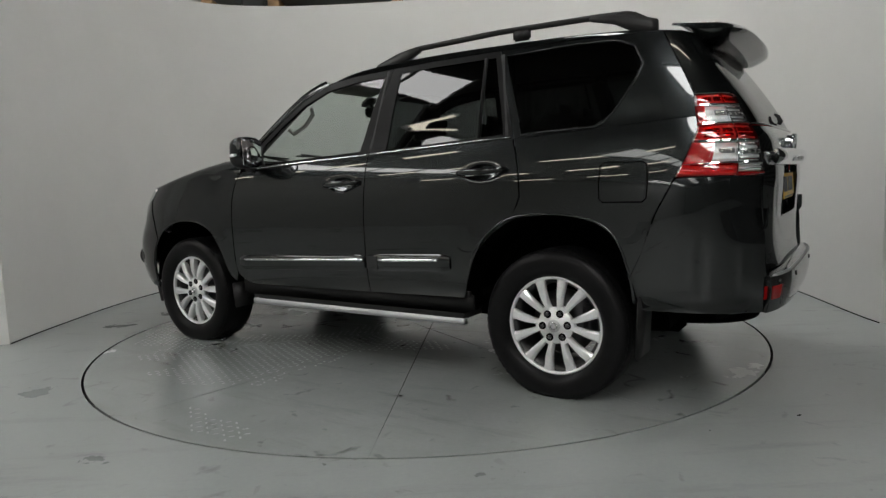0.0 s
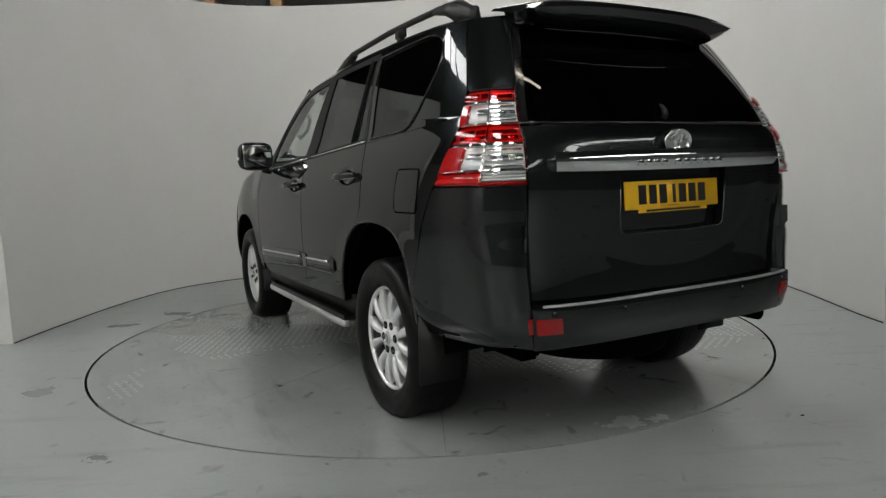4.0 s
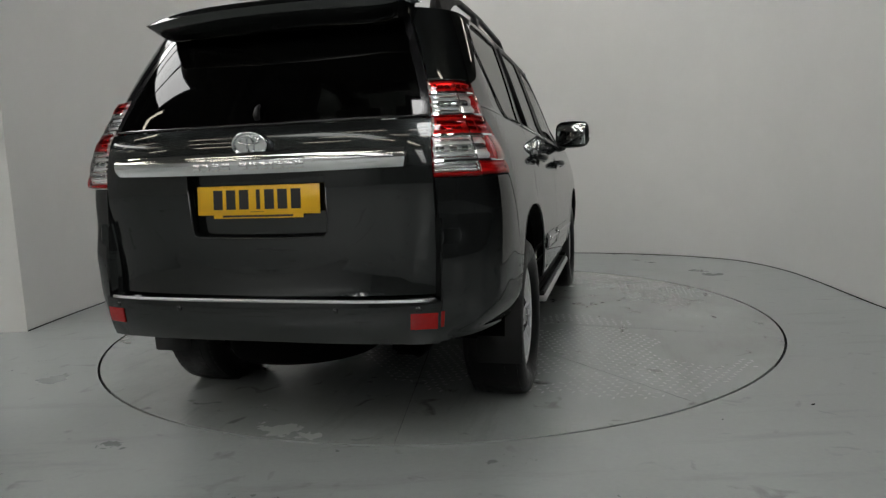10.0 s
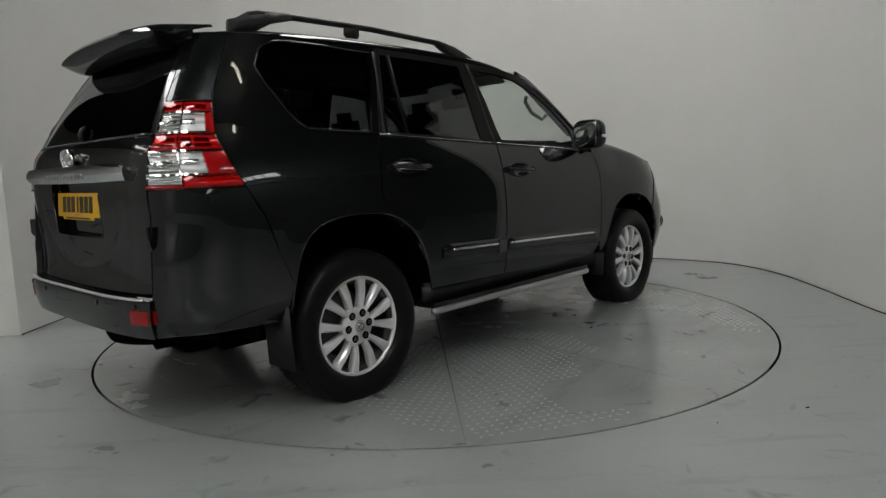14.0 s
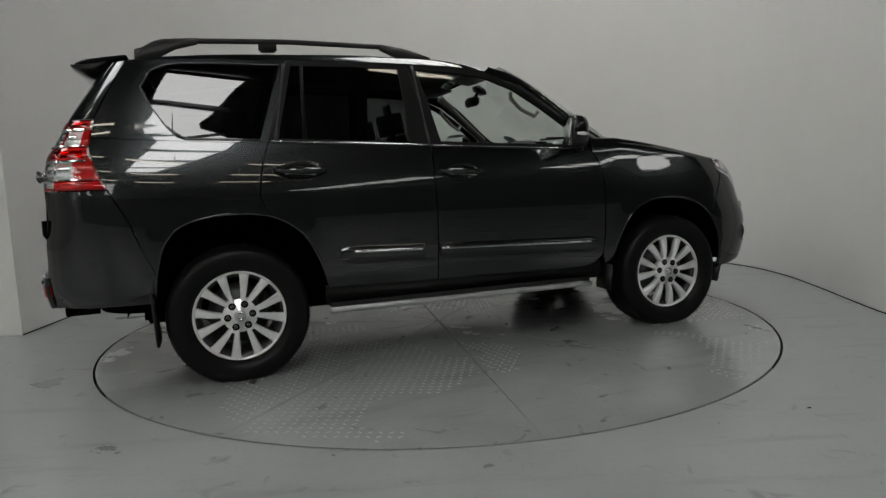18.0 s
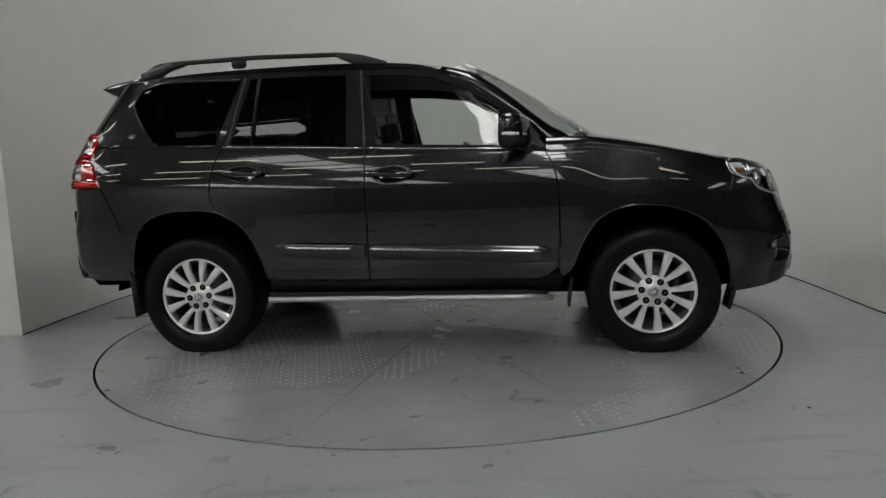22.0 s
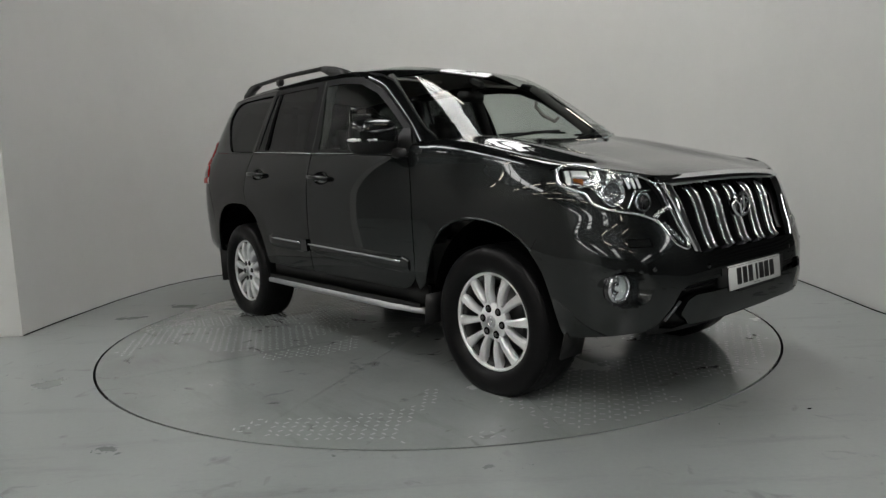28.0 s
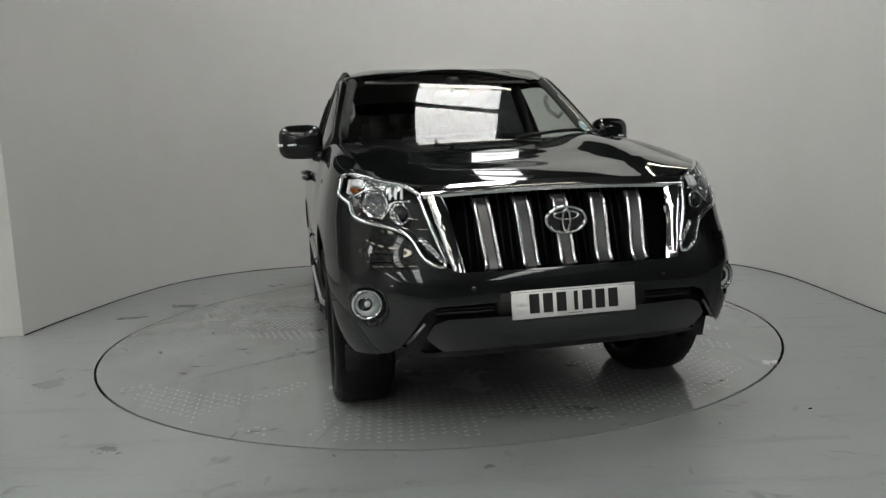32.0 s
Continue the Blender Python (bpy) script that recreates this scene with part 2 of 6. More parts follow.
def coons(bottom, top, left, right):
    """A patch in a plan from four edge lines (bottom and top run left to right, left and right run up)."""
    b, t, l, r = (curve(c) if not callable(c) else c for c in (bottom, top, left, right))
    p00, p10, p01, p11 = b(0), b(1), t(0), t(1)

    def f(u, v):
        return ((1 - v) * b(u) + v * t(u) + (1 - u) * l(v) + u * r(v)
                - ((1 - u) * (1 - v) * p00 + u * (1 - v) * p10 + (1 - u) * v * p01 + u * v * p11))
    return f


def ring_plan(outer, inner):
    """A frame in a plan between two closed lines that start at the same corner."""
    o, i = curve(list(outer) + [outer[0]], False), curve(list(inner) + [inner[0]], False)
    return lambda u, v: (1 - v) * o(u) + v * i(u)


def corner_ring(outer, inner):
    """As ring_plan, but corner k of one line belongs to corner k of the other."""
    n = len(outer)

    def f(u, v):
        k = min(int(u * n), n - 1)
        t = u * n - k
        a = (1 - t) * np.array(outer[k]) + t * np.array(outer[(k + 1) % n])
        b = (1 - t) * np.array(inner[k]) + t * np.array(inner[(k + 1) % n])
        return (1 - v) * a + v * b
    return f


# ---------------------------------------------------------------- the place
WALLPAINT = mat("white_wall_paint", (0.64, 0.64, 0.625), 0.55, var=0.035, scale=1.4, bump=0.05, bump_scale=40, rough_var=0.1)


def floor_mat(name, base, tread):
    """Grey floor paint with scuffs and tyre marks; on the table it is smoother and more worn."""
    m = mat(name, base, 0.38, coat=0.5 if tread else 0.3, spec=0.7)
    nt = m.node_tree
    b = nt.nodes["Principled BSDF"]
    b.inputs["Coat Roughness"].default_value = 0.13 if tread else 0.19
    co = nt.nodes.new("ShaderNodeTexCoord")
    big = nt.nodes.new("ShaderNodeTexNoise")
    big.inputs["Scale"].default_value, big.inputs["Detail"].default_value, big.inputs["Roughness"].default_value = 1.1, 9, 0.62
    scuff = nt.nodes.new("ShaderNodeTexNoise")
    scuff.inputs["Scale"].default_value, scuff.inputs["Detail"].default_value, scuff.inputs["Distortion"].default_value = 6.5, 8, 0.9
    fine = nt.nodes.new("ShaderNodeTexNoise")
    fine.inputs["Scale"].default_value, fine.inputs["Detail"].default_value = 45, 5
    for n in (big, scuff, fine):
        nt.links.new(co.outputs["Object"], n.inputs["Vector"])
    r1 = nt.nodes.new("ShaderNodeMapRange")
    r1.inputs["From Min"].default_value, r1.inputs["From Max"].default_value = 0.32, 0.68
    r1.inputs["To Min"].default_value, r1.inputs["To Max"].default_value = 0.86, 1.10
    nt.links.new(big.outputs["Fac"], r1.inputs["Value"])
    r2 = nt.nodes.new("ShaderNodeMapRange")
    r2.inputs["From Min"].default_value, r2.inputs["From Max"].default_value = 0.63, 0.73
    r2.inputs["To Min"].default_value, r2.inputs["To Max"].default_value = 1.0, 0.5 if tread else 0.62
    nt.links.new(scuff.outputs["Fac"], r2.inputs["Value"])
    # long tyre smears
    turn = nt.nodes.new("ShaderNodeMapping")
    turn.inputs["Rotation"].default_value, turn.inputs["Scale"].default_value = (0, 0, radians(-28)), (0.55, 3.2, 1)
    smear = nt.nodes.new("ShaderNodeTexNoise")
    smear.inputs["Scale"].default_value, smear.inputs["Detail"].default_value, smear.inputs["Roughness"].default_value = 1.6, 9, 0.7
    nt.links.new(co.outputs["Object"], turn.inputs["Vector"])
    nt.links.new(turn.outputs[0], smear.inputs["Vector"])
    r4 = nt.nodes.new("ShaderNodeMapRange")
    r4.inputs["From Min"].default_value, r4.inputs["From Max"].default_value = 0.54, 0.70
    r4.inputs["To Min"].default_value, r4.inputs["To Max"].default_value = 1.0, 0.78
    nt.links.new(smear.outputs["Fac"], r4.inputs["Value"])
    m0 = nt.nodes.new("ShaderNodeMath")
    m0.operation = "MULTIPLY"
    nt.links.new(r2.outputs[0], m0.inputs[0])
    nt.links.new(r4.outputs[0], m0.inputs[1])
    r3 = nt.nodes.new("ShaderNodeMapRange")
    r3.inputs["To Min"].default_value, r3.inputs["To Max"].default_value = 0.94, 1.06
    nt.links.new(fine.outputs["Fac"], r3.inputs["Value"])
    m1 = nt.nodes.new("ShaderNodeMath")
    m1.operation = "MULTIPLY"
    nt.links.new(r1.outputs[0], m1.inputs[0])
    nt.links.new(m0.outputs[0], m1.inputs[1])
    m2 = nt.nodes.new("ShaderNodeMath")
    m2.operation = "MULTIPLY"
    nt.links.new(m1.outputs[0], m2.inputs[0])
    nt.links.new(r3.outputs[0], m2.inputs[1])
    sc = nt.nodes.new("ShaderNodeVectorMath")
    sc.operation = "SCALE"
    sc.inputs[0].default_value = base
    nt.links.new(m2.outputs[0], sc.inputs["Scale"])
    nt.links.new(sc.outputs[0], b.inputs["Base Color"])
    rr = nt.nodes.new("ShaderNodeMapRange")
    rr.inputs["From Min"].default_value, rr.inputs["From Max"].default_value = 0.3, 0.7
    rr.inputs["To Min"].default_value, rr.inputs["To Max"].default_value = (0.15, 0.30) if tread else (0.24, 0.40)
    nt.links.new(big.outputs["Fac"], rr.inputs["Value"])
    nt.links.new(rr.outputs[0], b.inputs["Roughness"])
    bp = nt.nodes.new("ShaderNodeBump")
    bp.inputs["Strength"].default_value, bp.inputs["Distance"].default_value = 0.10, 0.003
    nt.links.new(fine.outputs["Fac"], bp.inputs["Height"])
    nt.links.new(bp.outputs[0], b.inputs["Normal"])
    return m


FLOORPAINT = floor_mat("grey_floor_paint", (0.282, 0.304, 0.299), False)
TREADPAINT = floor_mat("grey_tread_plate", (0.265, 0.285, 0.280), True)
TREADBAR = mat("worn_tread_bars", (0.245, 0.265, 0.260), 0.34, spec=0.7, coat=0.4, var=0.10, scale=9)
RING_R = 2.232


def build_floor():
    bm = bmesh.new()
    inner, outer, base = [], [], []
    for k in range(128):
        a = 2 * math.pi * k / 128
        c, s = math.cos(a), math.sin(a)
        inner.append(bm.verts.new(((RING_R + 0.014) * c, (RING_R + 0.014) * s, 0)))
        base.append(bm.verts.new(((RING_R + 0.014) * c, (RING_R + 0.014) * s, -0.12)))
        q = 20 / max(abs(c), abs(s))
        outer.append(bm.verts.new((q * c, q * s - 8, 0)))
    for k in range(128):
        j = (k + 1) % 128
        bm.faces.new((inner[k], outer[k], outer[j], inner[j]))
        bm.faces.new((inner[j], base[j], base[k], inner[k]))
    bm.faces.new(base)
    ob = part("floor", bm, FLOORPAINT, None)
    # pit faces are coloured black, to put deep shade into the ring gap
    ob.data.materials.append(UNDER)
    for f in ob.data.polygons:
        f.material_index = 1 if f.center.z < -0.01 else 0
    return tagged(ob, "grey painted concrete floor with scuffs around a turntable pit", "floor", kind="structure")


WALL_LINE = [(-3.07, 0.08), (-3.062, 0.5), (-3.035, 0.9), (-3.0, 1.36), (-2.93, 1.79), (-2.82, 2.22), (-2.64, 2.56), (-2.40, 2.82), (-2.15, 3.0), (-1.83, 3.13), (-1.3, 3.25), (-0.5, 3.32),
             (0.3, 3.31), (1.1, 3.2), (1.7, 3.04), (2.11, 2.855), (2.39, 2.695), (2.65, 2.51), (2.87, 2.30), (3.07, 2.04), (3.18, 1.68), (3.22, 1.23), (3.18, 0.70), (3.12, 0.22),
             (3.07, -0.18), (3.055, -0.42)]
WALL_H = spline([-3.2, -2.5, -1.6, -0.9, 0.3, 1.2, 3.2], [3.085, 3.095, 3.118, 3.143, 3.185, 3.20, 3.20])


def build_wall():
    line = curve(WALL_LINE)
    bm = bmesh.new()
    n = 96
    rows = []
    pts = [line(k / n) for k in range(n + 1)]
    for k, p in enumerate(pts):
        a, b = pts[max(k - 1, 0)], pts[min(k + 1, n)]
        d = Vector((*(b - a), 0)).normalized()
        out = Vector((-d.y, d.x, 0)) * 0.22
        q = Vector((*p, 0))
        h = Vector((0, 0, WALL_H(p[0])))
        rows.append([bm.verts.new(v) for v in (q, q + h, q + out + h, q + out)])
    for a, b in zip(rows, rows[1:]):
        for k in range(3):
            bm.faces.new((a[k], b[k], b[k + 1], a[k + 1]))
    bm.faces.new(rows[0])
    bm.faces.new(rows[-1][::-1])
    bmesh.ops.recalc_face_normals(bm, faces=bm.faces)
    for f in bm.faces:
        f.smooth = abs(f.normal.z) < 0.5
    for e in bm.edges:
        if len(e.link_faces) == 2 and e.calc_face_angle(0) > 0.7:
            e.smooth = False
    return tagged(part("wall_curved", bm, WALLPAINT, None), "white curved studio wall around the turntable", "wall", kind="structure")


def tread_bars(a0, a1):
    """Short raised bars, laid to and fro along the plate's middle; patches are worn smooth and the rim is bare."""
    mid, half = radians((a0 + a1) / 2), radians((a1 - a0) / 2)
    c, s = math.cos(mid), math.sin(mid)
    verts, faces = [], []
    pitch = 0.046
    for i in range(8, int(RING_R / pitch)):
        for j in range(-16, 17):
            x, y = i * pitch, j * pitch
            r = math.hypot(x, y)
            if r > RING_R - 0.07 or abs(math.atan2(y, x)) * r > half * r - 0.022:
                continue
            p, q = x * c - y * s, x * s + y * c
            wear = noise.noise(Vector((p * 0.9, q * 0.9, 3.7))) + 0.45 * noise.noise(Vector((p * 3.1, q * 3.1, 9.2)))
            if wear < 0.06:
                continue
            h = 0.0002 + 0.0006 * min(1.0, (wear + 0.12) / 0.45)
            a = mid + (math.pi / 4 if (i + j) % 2 else -math.pi / 4)
            u, v = Vector((math.cos(a), math.sin(a), 0)), Vector((-math.sin(a), math.cos(a), 0))
            o = Vector((p, q, 0))
            n = len(verts)
            verts += [o + u * e * 0.016 + v * f * 0.005 for e, f in ((-1, 0), (-0.5, -1), (0.5, -1), (1, 0), (0.5, 1), (-0.5, 1))]
            verts += [o + u * e * 0.011 + v * f * 0.0026 + Vector((0, 0, h)) for e, f in ((-1, 0), (-0.5, -1), (0.5, -1), (1, 0), (0.5, 1), (-0.5, 1))]
            faces += [(n + k, n + (k + 1) % 6, n + 6 + (k + 1) % 6, n + 6 + k) for k in range(6)] + [tuple(n + 6 + k for k in range(6))]
    me = bpy.data.meshes.new("tread")
    me.from_pydata(verts, [], faces)
    bm = bmesh.new()
    bm.from_mesh(me)
    bpy.data.meshes.remove(me)
    return bm


def build_table():
    t = thing("turntable", "round grey steel turntable with tread plates and thin seams", "turntable")
    n = 10
    for k in range(n):
        a0, a1 = 10 + 36 * k, 46 + 36 * k
        arc = []
        g = math.degrees(0.0005 / RING_R)
        for j in range(19):
            a = radians(a0 + g + (a1 - a0 - 2 * g) * j / 18)
            arc.append((RING_R * math.cos(a), RING_R * math.sin(a)))
        mid = radians((a0 + a1) / 2)
        tip = (0.012 * math.cos(mid), 0.012 * math.sin(mid))
        bm = prism([tip] + arc, 0.02, pose(0, 0, -0.02))
        plate = part("tread_plate", bm, TREADPAINT, t)
        bars = part("tread", tread_bars(a0, a1), TREADBAR, plate, "raised tread bars, partly worn away under the paint")
        bars["kind"] = "stuff"
    part("base_disc", lathe([(0.05, -0.06), (RING_R, -0.06), (RING_R, -0.022), (0.05, -0.022)], "z", 96), UNDER, t)
    return t


def build_joint():
    """A solid dark strip at the foot of the wall, coloured for the shade in its joint."""
    line = curve(WALL_LINE)
    bm = bmesh.new()
    rows = []
    n = 96
    pts = [line(k / n) for k in range(n + 1)]
    for k, p in enumerate(pts):
        d = Vector((*(pts[min(k + 1, n)] - pts[max(k - 1, 0)]), 0)).normalized()
        inn = Vector((d.y, -d.x, 0)) * 0.005
        q = Vector((*p, 0))
        rows.append([bm.verts.new(v) for v in (q, q + inn, q + inn + Vector((0, 0, 0.007)), q + Vector((0, 0, 0.007)))])
    for a, b in zip(rows, rows[1:]):
        for k in range(3):
            bm.faces.new((a[k], b[k], b[k + 1], a[k + 1]))
    bmesh.ops.recalc_face_normals(bm, faces=bm.faces)
    return tagged(part("trim", bm, UNDER, None), "dark strip for the shaded joint at the foot of the white wall", "joint", kind="structure")


floor = build_floor()
wall = build_wall()
joint = build_joint()
table = build_table()
for x, y, a, r in ((1.607, -1.986, 20, 0.007), (1.156, -2.11, 70, 0.003)):
    chip = part("paint_chip", prism([(r * 1.6 * math.cos(t) * (1 + 0.25 * math.sin(3 * t)), r * 0.7 * math.sin(t)) for t in np.linspace(0, 2 * math.pi, 11)[:-1]], 0.003, None, 0.0008), UNDER, None)
    chip.matrix_basis = pose(x, y, 0.0, 0, 0, a)
    tagged(chip, "small dark flake lying on the grey floor", "flake", "flakes on the floor")

# the hall over and behind the studio bay
HALLWALL = mat("hall_cladding", (0.06, 0.06, 0.06), 0.6, var=0.08, scale=1.5)
WESTBOUNCE = mat("bounce_hall_cladding", (0.38, 0.38, 0.375), 0.6, var=0.08, scale=1.5)
SOUTHTONE = mat("dim_hall_wall", (0.12, 0.12, 0.118), 0.7, var=0.08, scale=1.5)
CLADDARK = mat("dark_cladding_groove", (0.02, 0.02, 0.021), 0.7, var=0.1)
HALLROOF = mat("hall_roof_sheet", (0.035, 0.035, 0.036), 0.7, var=0.1, scale=2)
PANEL_LIGHT = ((0.985, 0.98, 0.96), (0.985, 0.98, 0.97), (0.985, 0.98, 0.97), (0.96, 0.98, 0.94), (0.985, 0.98, 0.96), (0.985, 0.98, 0.97))
PANELS = [mat("translucent_roof_panel", (0.75, 0.75, 0.74), 0.4, emit=c, emit_power=p) for c, p in zip(PANEL_LIGHT, (11.5, 15.5, 9.5, 4.5, 8.0, 4.0))]
PANELS += [mat("translucent_roof_panel", (0.75, 0.75, 0.74), 0.4, emit=(0.985, 0.98, 0.95), emit_power=8.5)] * 5
TUBELIGHT = mat("fluorescent_tube", (0.9, 0.9, 0.9), 0.4, emit=(1.0, 0.91, 0.74), emit_power=14.0)
STEELBEAM = mat("grey_roof_steel", (0.12, 0.12, 0.125), 0.6, var=0.1)
ROOF_Z = 6.0
SKYLIGHTS = [(0.9, 1.0, 1.25, 3.4), (0.05, -6.9, 1.1, 4.9), (-5.3, 0.2, 1.25, 5.25), (-4.8, -7.8, 1.2, 5.0), (-10.5, -3.0, 1.2, 6.3), (1.6, 8.7, 1.1, 3.6)]
# outlying panels, unseen, added to brighten the bumpers and the upper doors
SKYLIGHTS += [(-12.0, -18.0, 1.3, 9.0), (-7.0, -18.0, 1.3, 9.0), (-1.5, -18.0, 1.3, 9.0), (10.0, -18.0, 1.3, 9.0), (12.0, -7.0, 1.3, 6.3)]
TUBES = [(-3.3 + 2.3 * k + 0.6 * r, -3.05 - 0.62 * k - 2.35 * r, 1.35, -15) for r in range(4) for k in range(-4, 3) if -13.5 < -3.05 - 0.62 * k - 2.35 * r and (r > 0 or k < 0)]
TUBES += [(0.85, 1.9, 1.3, 5), (4.6, 5.4, 1.8, 0), (2.1, -2.9, 1.3, 4)]


def build_hall():
    x0, x1, y0, y1 = -13.6, 15.0, -27.0, 11.0
    # walls out of view; west pale and south dim only to set the car's reflections
    for name, size, at in (("wall_hall_west", (0.2, y1 - y0, ROOF_Z), (x0 - 0.1, (y0 + y1) / 2, ROOF_Z / 2)),
                           ("wall_hall_east", (0.2, y1 - y0, ROOF_Z), (x1 + 0.1, (y0 + y1) / 2, ROOF_Z / 2)),
                           ("wall_hall_south", (x1 - x0 + 0.4, 0.2, ROOF_Z), ((x0 + x1) / 2, y0 - 0.1, ROOF_Z / 2)),
                           ("wall_hall_north", (x1 - x0 + 0.4, 0.2, ROOF_Z), ((x0 + x1) / 2, y1 + 0.1, ROOF_Z / 2))):
        tagged(part(name, box(size, at), {"wall_hall_south": SOUTHTONE, "wall_hall_west": WESTBOUNCE}.get(name, HALLWALL), None), "grey clad hall wall out of view, toned for reflections in the car", "wall", kind="structure")
    # level ribs of the cladding
    bm = bmesh.new()
    for k in range(14):
        bm = join(bm, box((0.03, y1 - y0, 0.14), (x1 - 0.01, (y0 + y1) / 2, 0.35 + 0.4 * k)))
    tagged(part("trim", bm, CLADDARK, None), "dark level grooves of the hall cladding", "cladding", kind="structure")
    tagged(part("ceiling", box((x1 - x0 + 0.4, y1 - y0 + 0.4, 0.15), ((x0 + x1) / 2, (y0 + y1) / 2, ROOF_Z + 0.075)), HALLROOF, None),
           "grey sheet roof of the hall", "ceiling", kind="structure")
    for (x, y, w, l), pm in zip(SKYLIGHTS, PANELS):
        t = thing("skylight", "translucent white roof panel crossed by steel purlins", "skylight", "skylights in the roof")
        t.matrix_basis = pose(x, y, ROOF_Z)
        part("panel", box((w, l, 0.02), (0, 0, -0.02)), pm, t)
        k = int(l / 1.05)
        for j in range(k + 1):
            part("purlin", box((w + 0.3, 0.07, 0.14), (0, -l / 2 + j * l / k, -0.12), 0.01, 1), STEELBEAM, t)
    for x, y, l, a in TUBES:
        t = thing("tube_light", "white fluorescent batten hung below the roof", "ceiling light", "tube lights")
        t.matrix_basis = pose(x, y, ROOF_Z - 0.9, 0, 0, a)
        part("housing", box((l, 0.12, 0.05), (0, 0, 0.03), 0.008), WALLPAINT, t)
        part("tube", box((l - 0.06, 0.09, 0.04), (0, 0, -0.02), 0.012), TUBELIGHT, t)
        for s in (-1, 1):
            part("hanger", tube([(s * l * 0.35, 0, 0.05), (s * l * 0.35, 0, 0.9)], 0.006, 6), STEELBEAM, t)


def build_store():
    """Boards and blocks that lie on the loft behind the wall, just over its top."""
    timber = mat("pale_timber", (0.42, 0.27, 0.14), 0.7, var=0.25, scale=14)
    board = mat("white_board", (0.62, 0.64, 0.63), 0.6, var=0.05, scale=6)
    grey = mat("grey_steel_post", (0.10, 0.105, 0.11), 0.5, var=0.08)
    loft = part("loft_floor", box((7.4, 1.6, 0.05), (0.0, 4.75, 3.04)), HALLROOF, None)
    tagged(loft, "dark loft deck behind the studio wall", "deck", kind="structure")
    tagged(part("steel_post", box((0.25, 0.22, 2.935), (-2.11, 4.25, 4.5325), 0.01), grey, None), "square grey steel post on the loft", "post")
    for x0, x1, y, z, h in ((-1.92, 0.50, 4.32, 3.46, 0.16), (-3.4, -2.35, 4.30, 3.46, 0.14), (0.62, 2.6, 4.4, 3.46, 0.12)):
        b = part("stored_board", box((x1 - x0, 0.5, h), ((x0 + x1) / 2, y, z + h / 2), 0.004, 1), board, None)
        tagged(b, "long white board stored flat on timber blocks", "board", "stored boards")
        for f in (0.035, 0.69):
            k = part("timber_block", box((0.14, 0.45, z - 3.065), (x0 + (x1 - x0) * f, y, 3.065 + (z - 3.065) / 2), 0.004, 1), timber, None)
            tagged(k, "rough pale timber block under a board", "timber block", "timber blocks")


build_hall()
build_store()

# ---------------------------------------------------------------- the car: its skin as charts
half_w = spline([0.26, 0.36, 0.44, 0.52, 0.62, 0.75, 0.90, 1.00, 1.08, 1.14, 1.20, 1.26, 1.30, 1.40, 1.50, 1.60, 1.70, 1.78],
                [0.82, 0.878, 0.903, 0.920, 0.930, 0.936, 0.935, 0.929, 0.916, 0.901, 0.881, 0.857, 0.840, 0.807, 0.773, 0.737, 0.697, 0.66])
nose = spline([0.24, 0.32, 0.40, 0.48, 0.56, 0.64, 0.72, 0.80, 0.90, 0.98, 1.04, 1.10, 1.16], [2.11, 2.185, 2.226, 2.242, 2.245, 2.240, 2.222, 2.197, 2.168, 2.132, 2.09, 2.02, 1.90])
screen = spline([1.16, 1.26, 1.36, 1.46, 1.56, 1.62, 1.66, 1.70, 1.74, 1.78], [1.260, 1.120, 0.977, 0.830, 0.675, 0.574, 0.500, 0.416, 0.312, 0.176])
tail = spline([0.30, 0.38, 0.46, 0.54, 0.60, 0.66, 0.75, 0.90, 1.05, 1.16, 1.22, 1.27, 1.34, 1.42, 1.52, 1.62, 1.70, 1.78],
              [2.22, 2.31, 2.345, 2.36, 2.358, 2.345, 2.335, 2.325, 2.318, 2.305, 2.29, 2.262, 2.225, 2.178, 2.112, 2.04, 1.975, 1.90])
NG, XF, XR, XG = 5.4, 1.2, -1.5, -0.3
NF = spline([0.3, 0.55, 0.70, 0.85, 1.0, 1.2], [4.5, 4.5, 4.3, 3.95, 3.9, 3.9])
NR = spline([0.3, 0.6, 0.8, 1.0, 1.8], [4.4, 4.5, 5.0, 5.4, 5.6])


def flare(x, z):
    """The swell over the wheel arches."""
    s = 0.0
    for cx, r in ((1.395, 0.63), (-1.395, 0.66)):
        d = math.hypot(x - cx, (z - 0.35) * 1.0)
        k = min(1.0, max(0.0, (r - d) / 0.17))
        s += 0.006 * k * k * (3 - 2 * k)
    return s


def front_w(z):
    """Half the width of the nose, whose shoulders lean in."""
    k = min(1.0, max(0.0, (z - 0.88) / 0.22))
    return half_w(z) - 0.017 * k * k * (3 - 2 * k)


def side_y(x, z):
    w = half_w(z)
    if x > 0.85:
        k = min(1.0, (x - 0.85) / (XF - 0.85))
        w += (front_w(z) - w) * k * k * (3 - 2 * k)
    if x > XF:
        w *= max(0.0, 1 - min(1.0, ((x - XF) / (nose(z) - XF))) ** NF(z)) ** (1 / NF(z))
    elif x < XR:
        w *= max(0.0, 1 - min(1.0, ((XR - x) / (tail(z) + XR))) ** NR(z)) ** (1 / NR(z))
    return w + flare(x, z)


def upper_y(x, z):
    w = half_w(z)
    if x > XG:
        w *= max(0.0, 1 - min(1.0, ((x - XG) / (screen(z) - XG))) ** NG) ** (1 / NG)
    elif x < XR:
        w *= max(0.0, 1 - min(1.0, ((XR - x) / (tail(z) + XR))) ** NR(z)) ** (1 / NR(z))
    return w


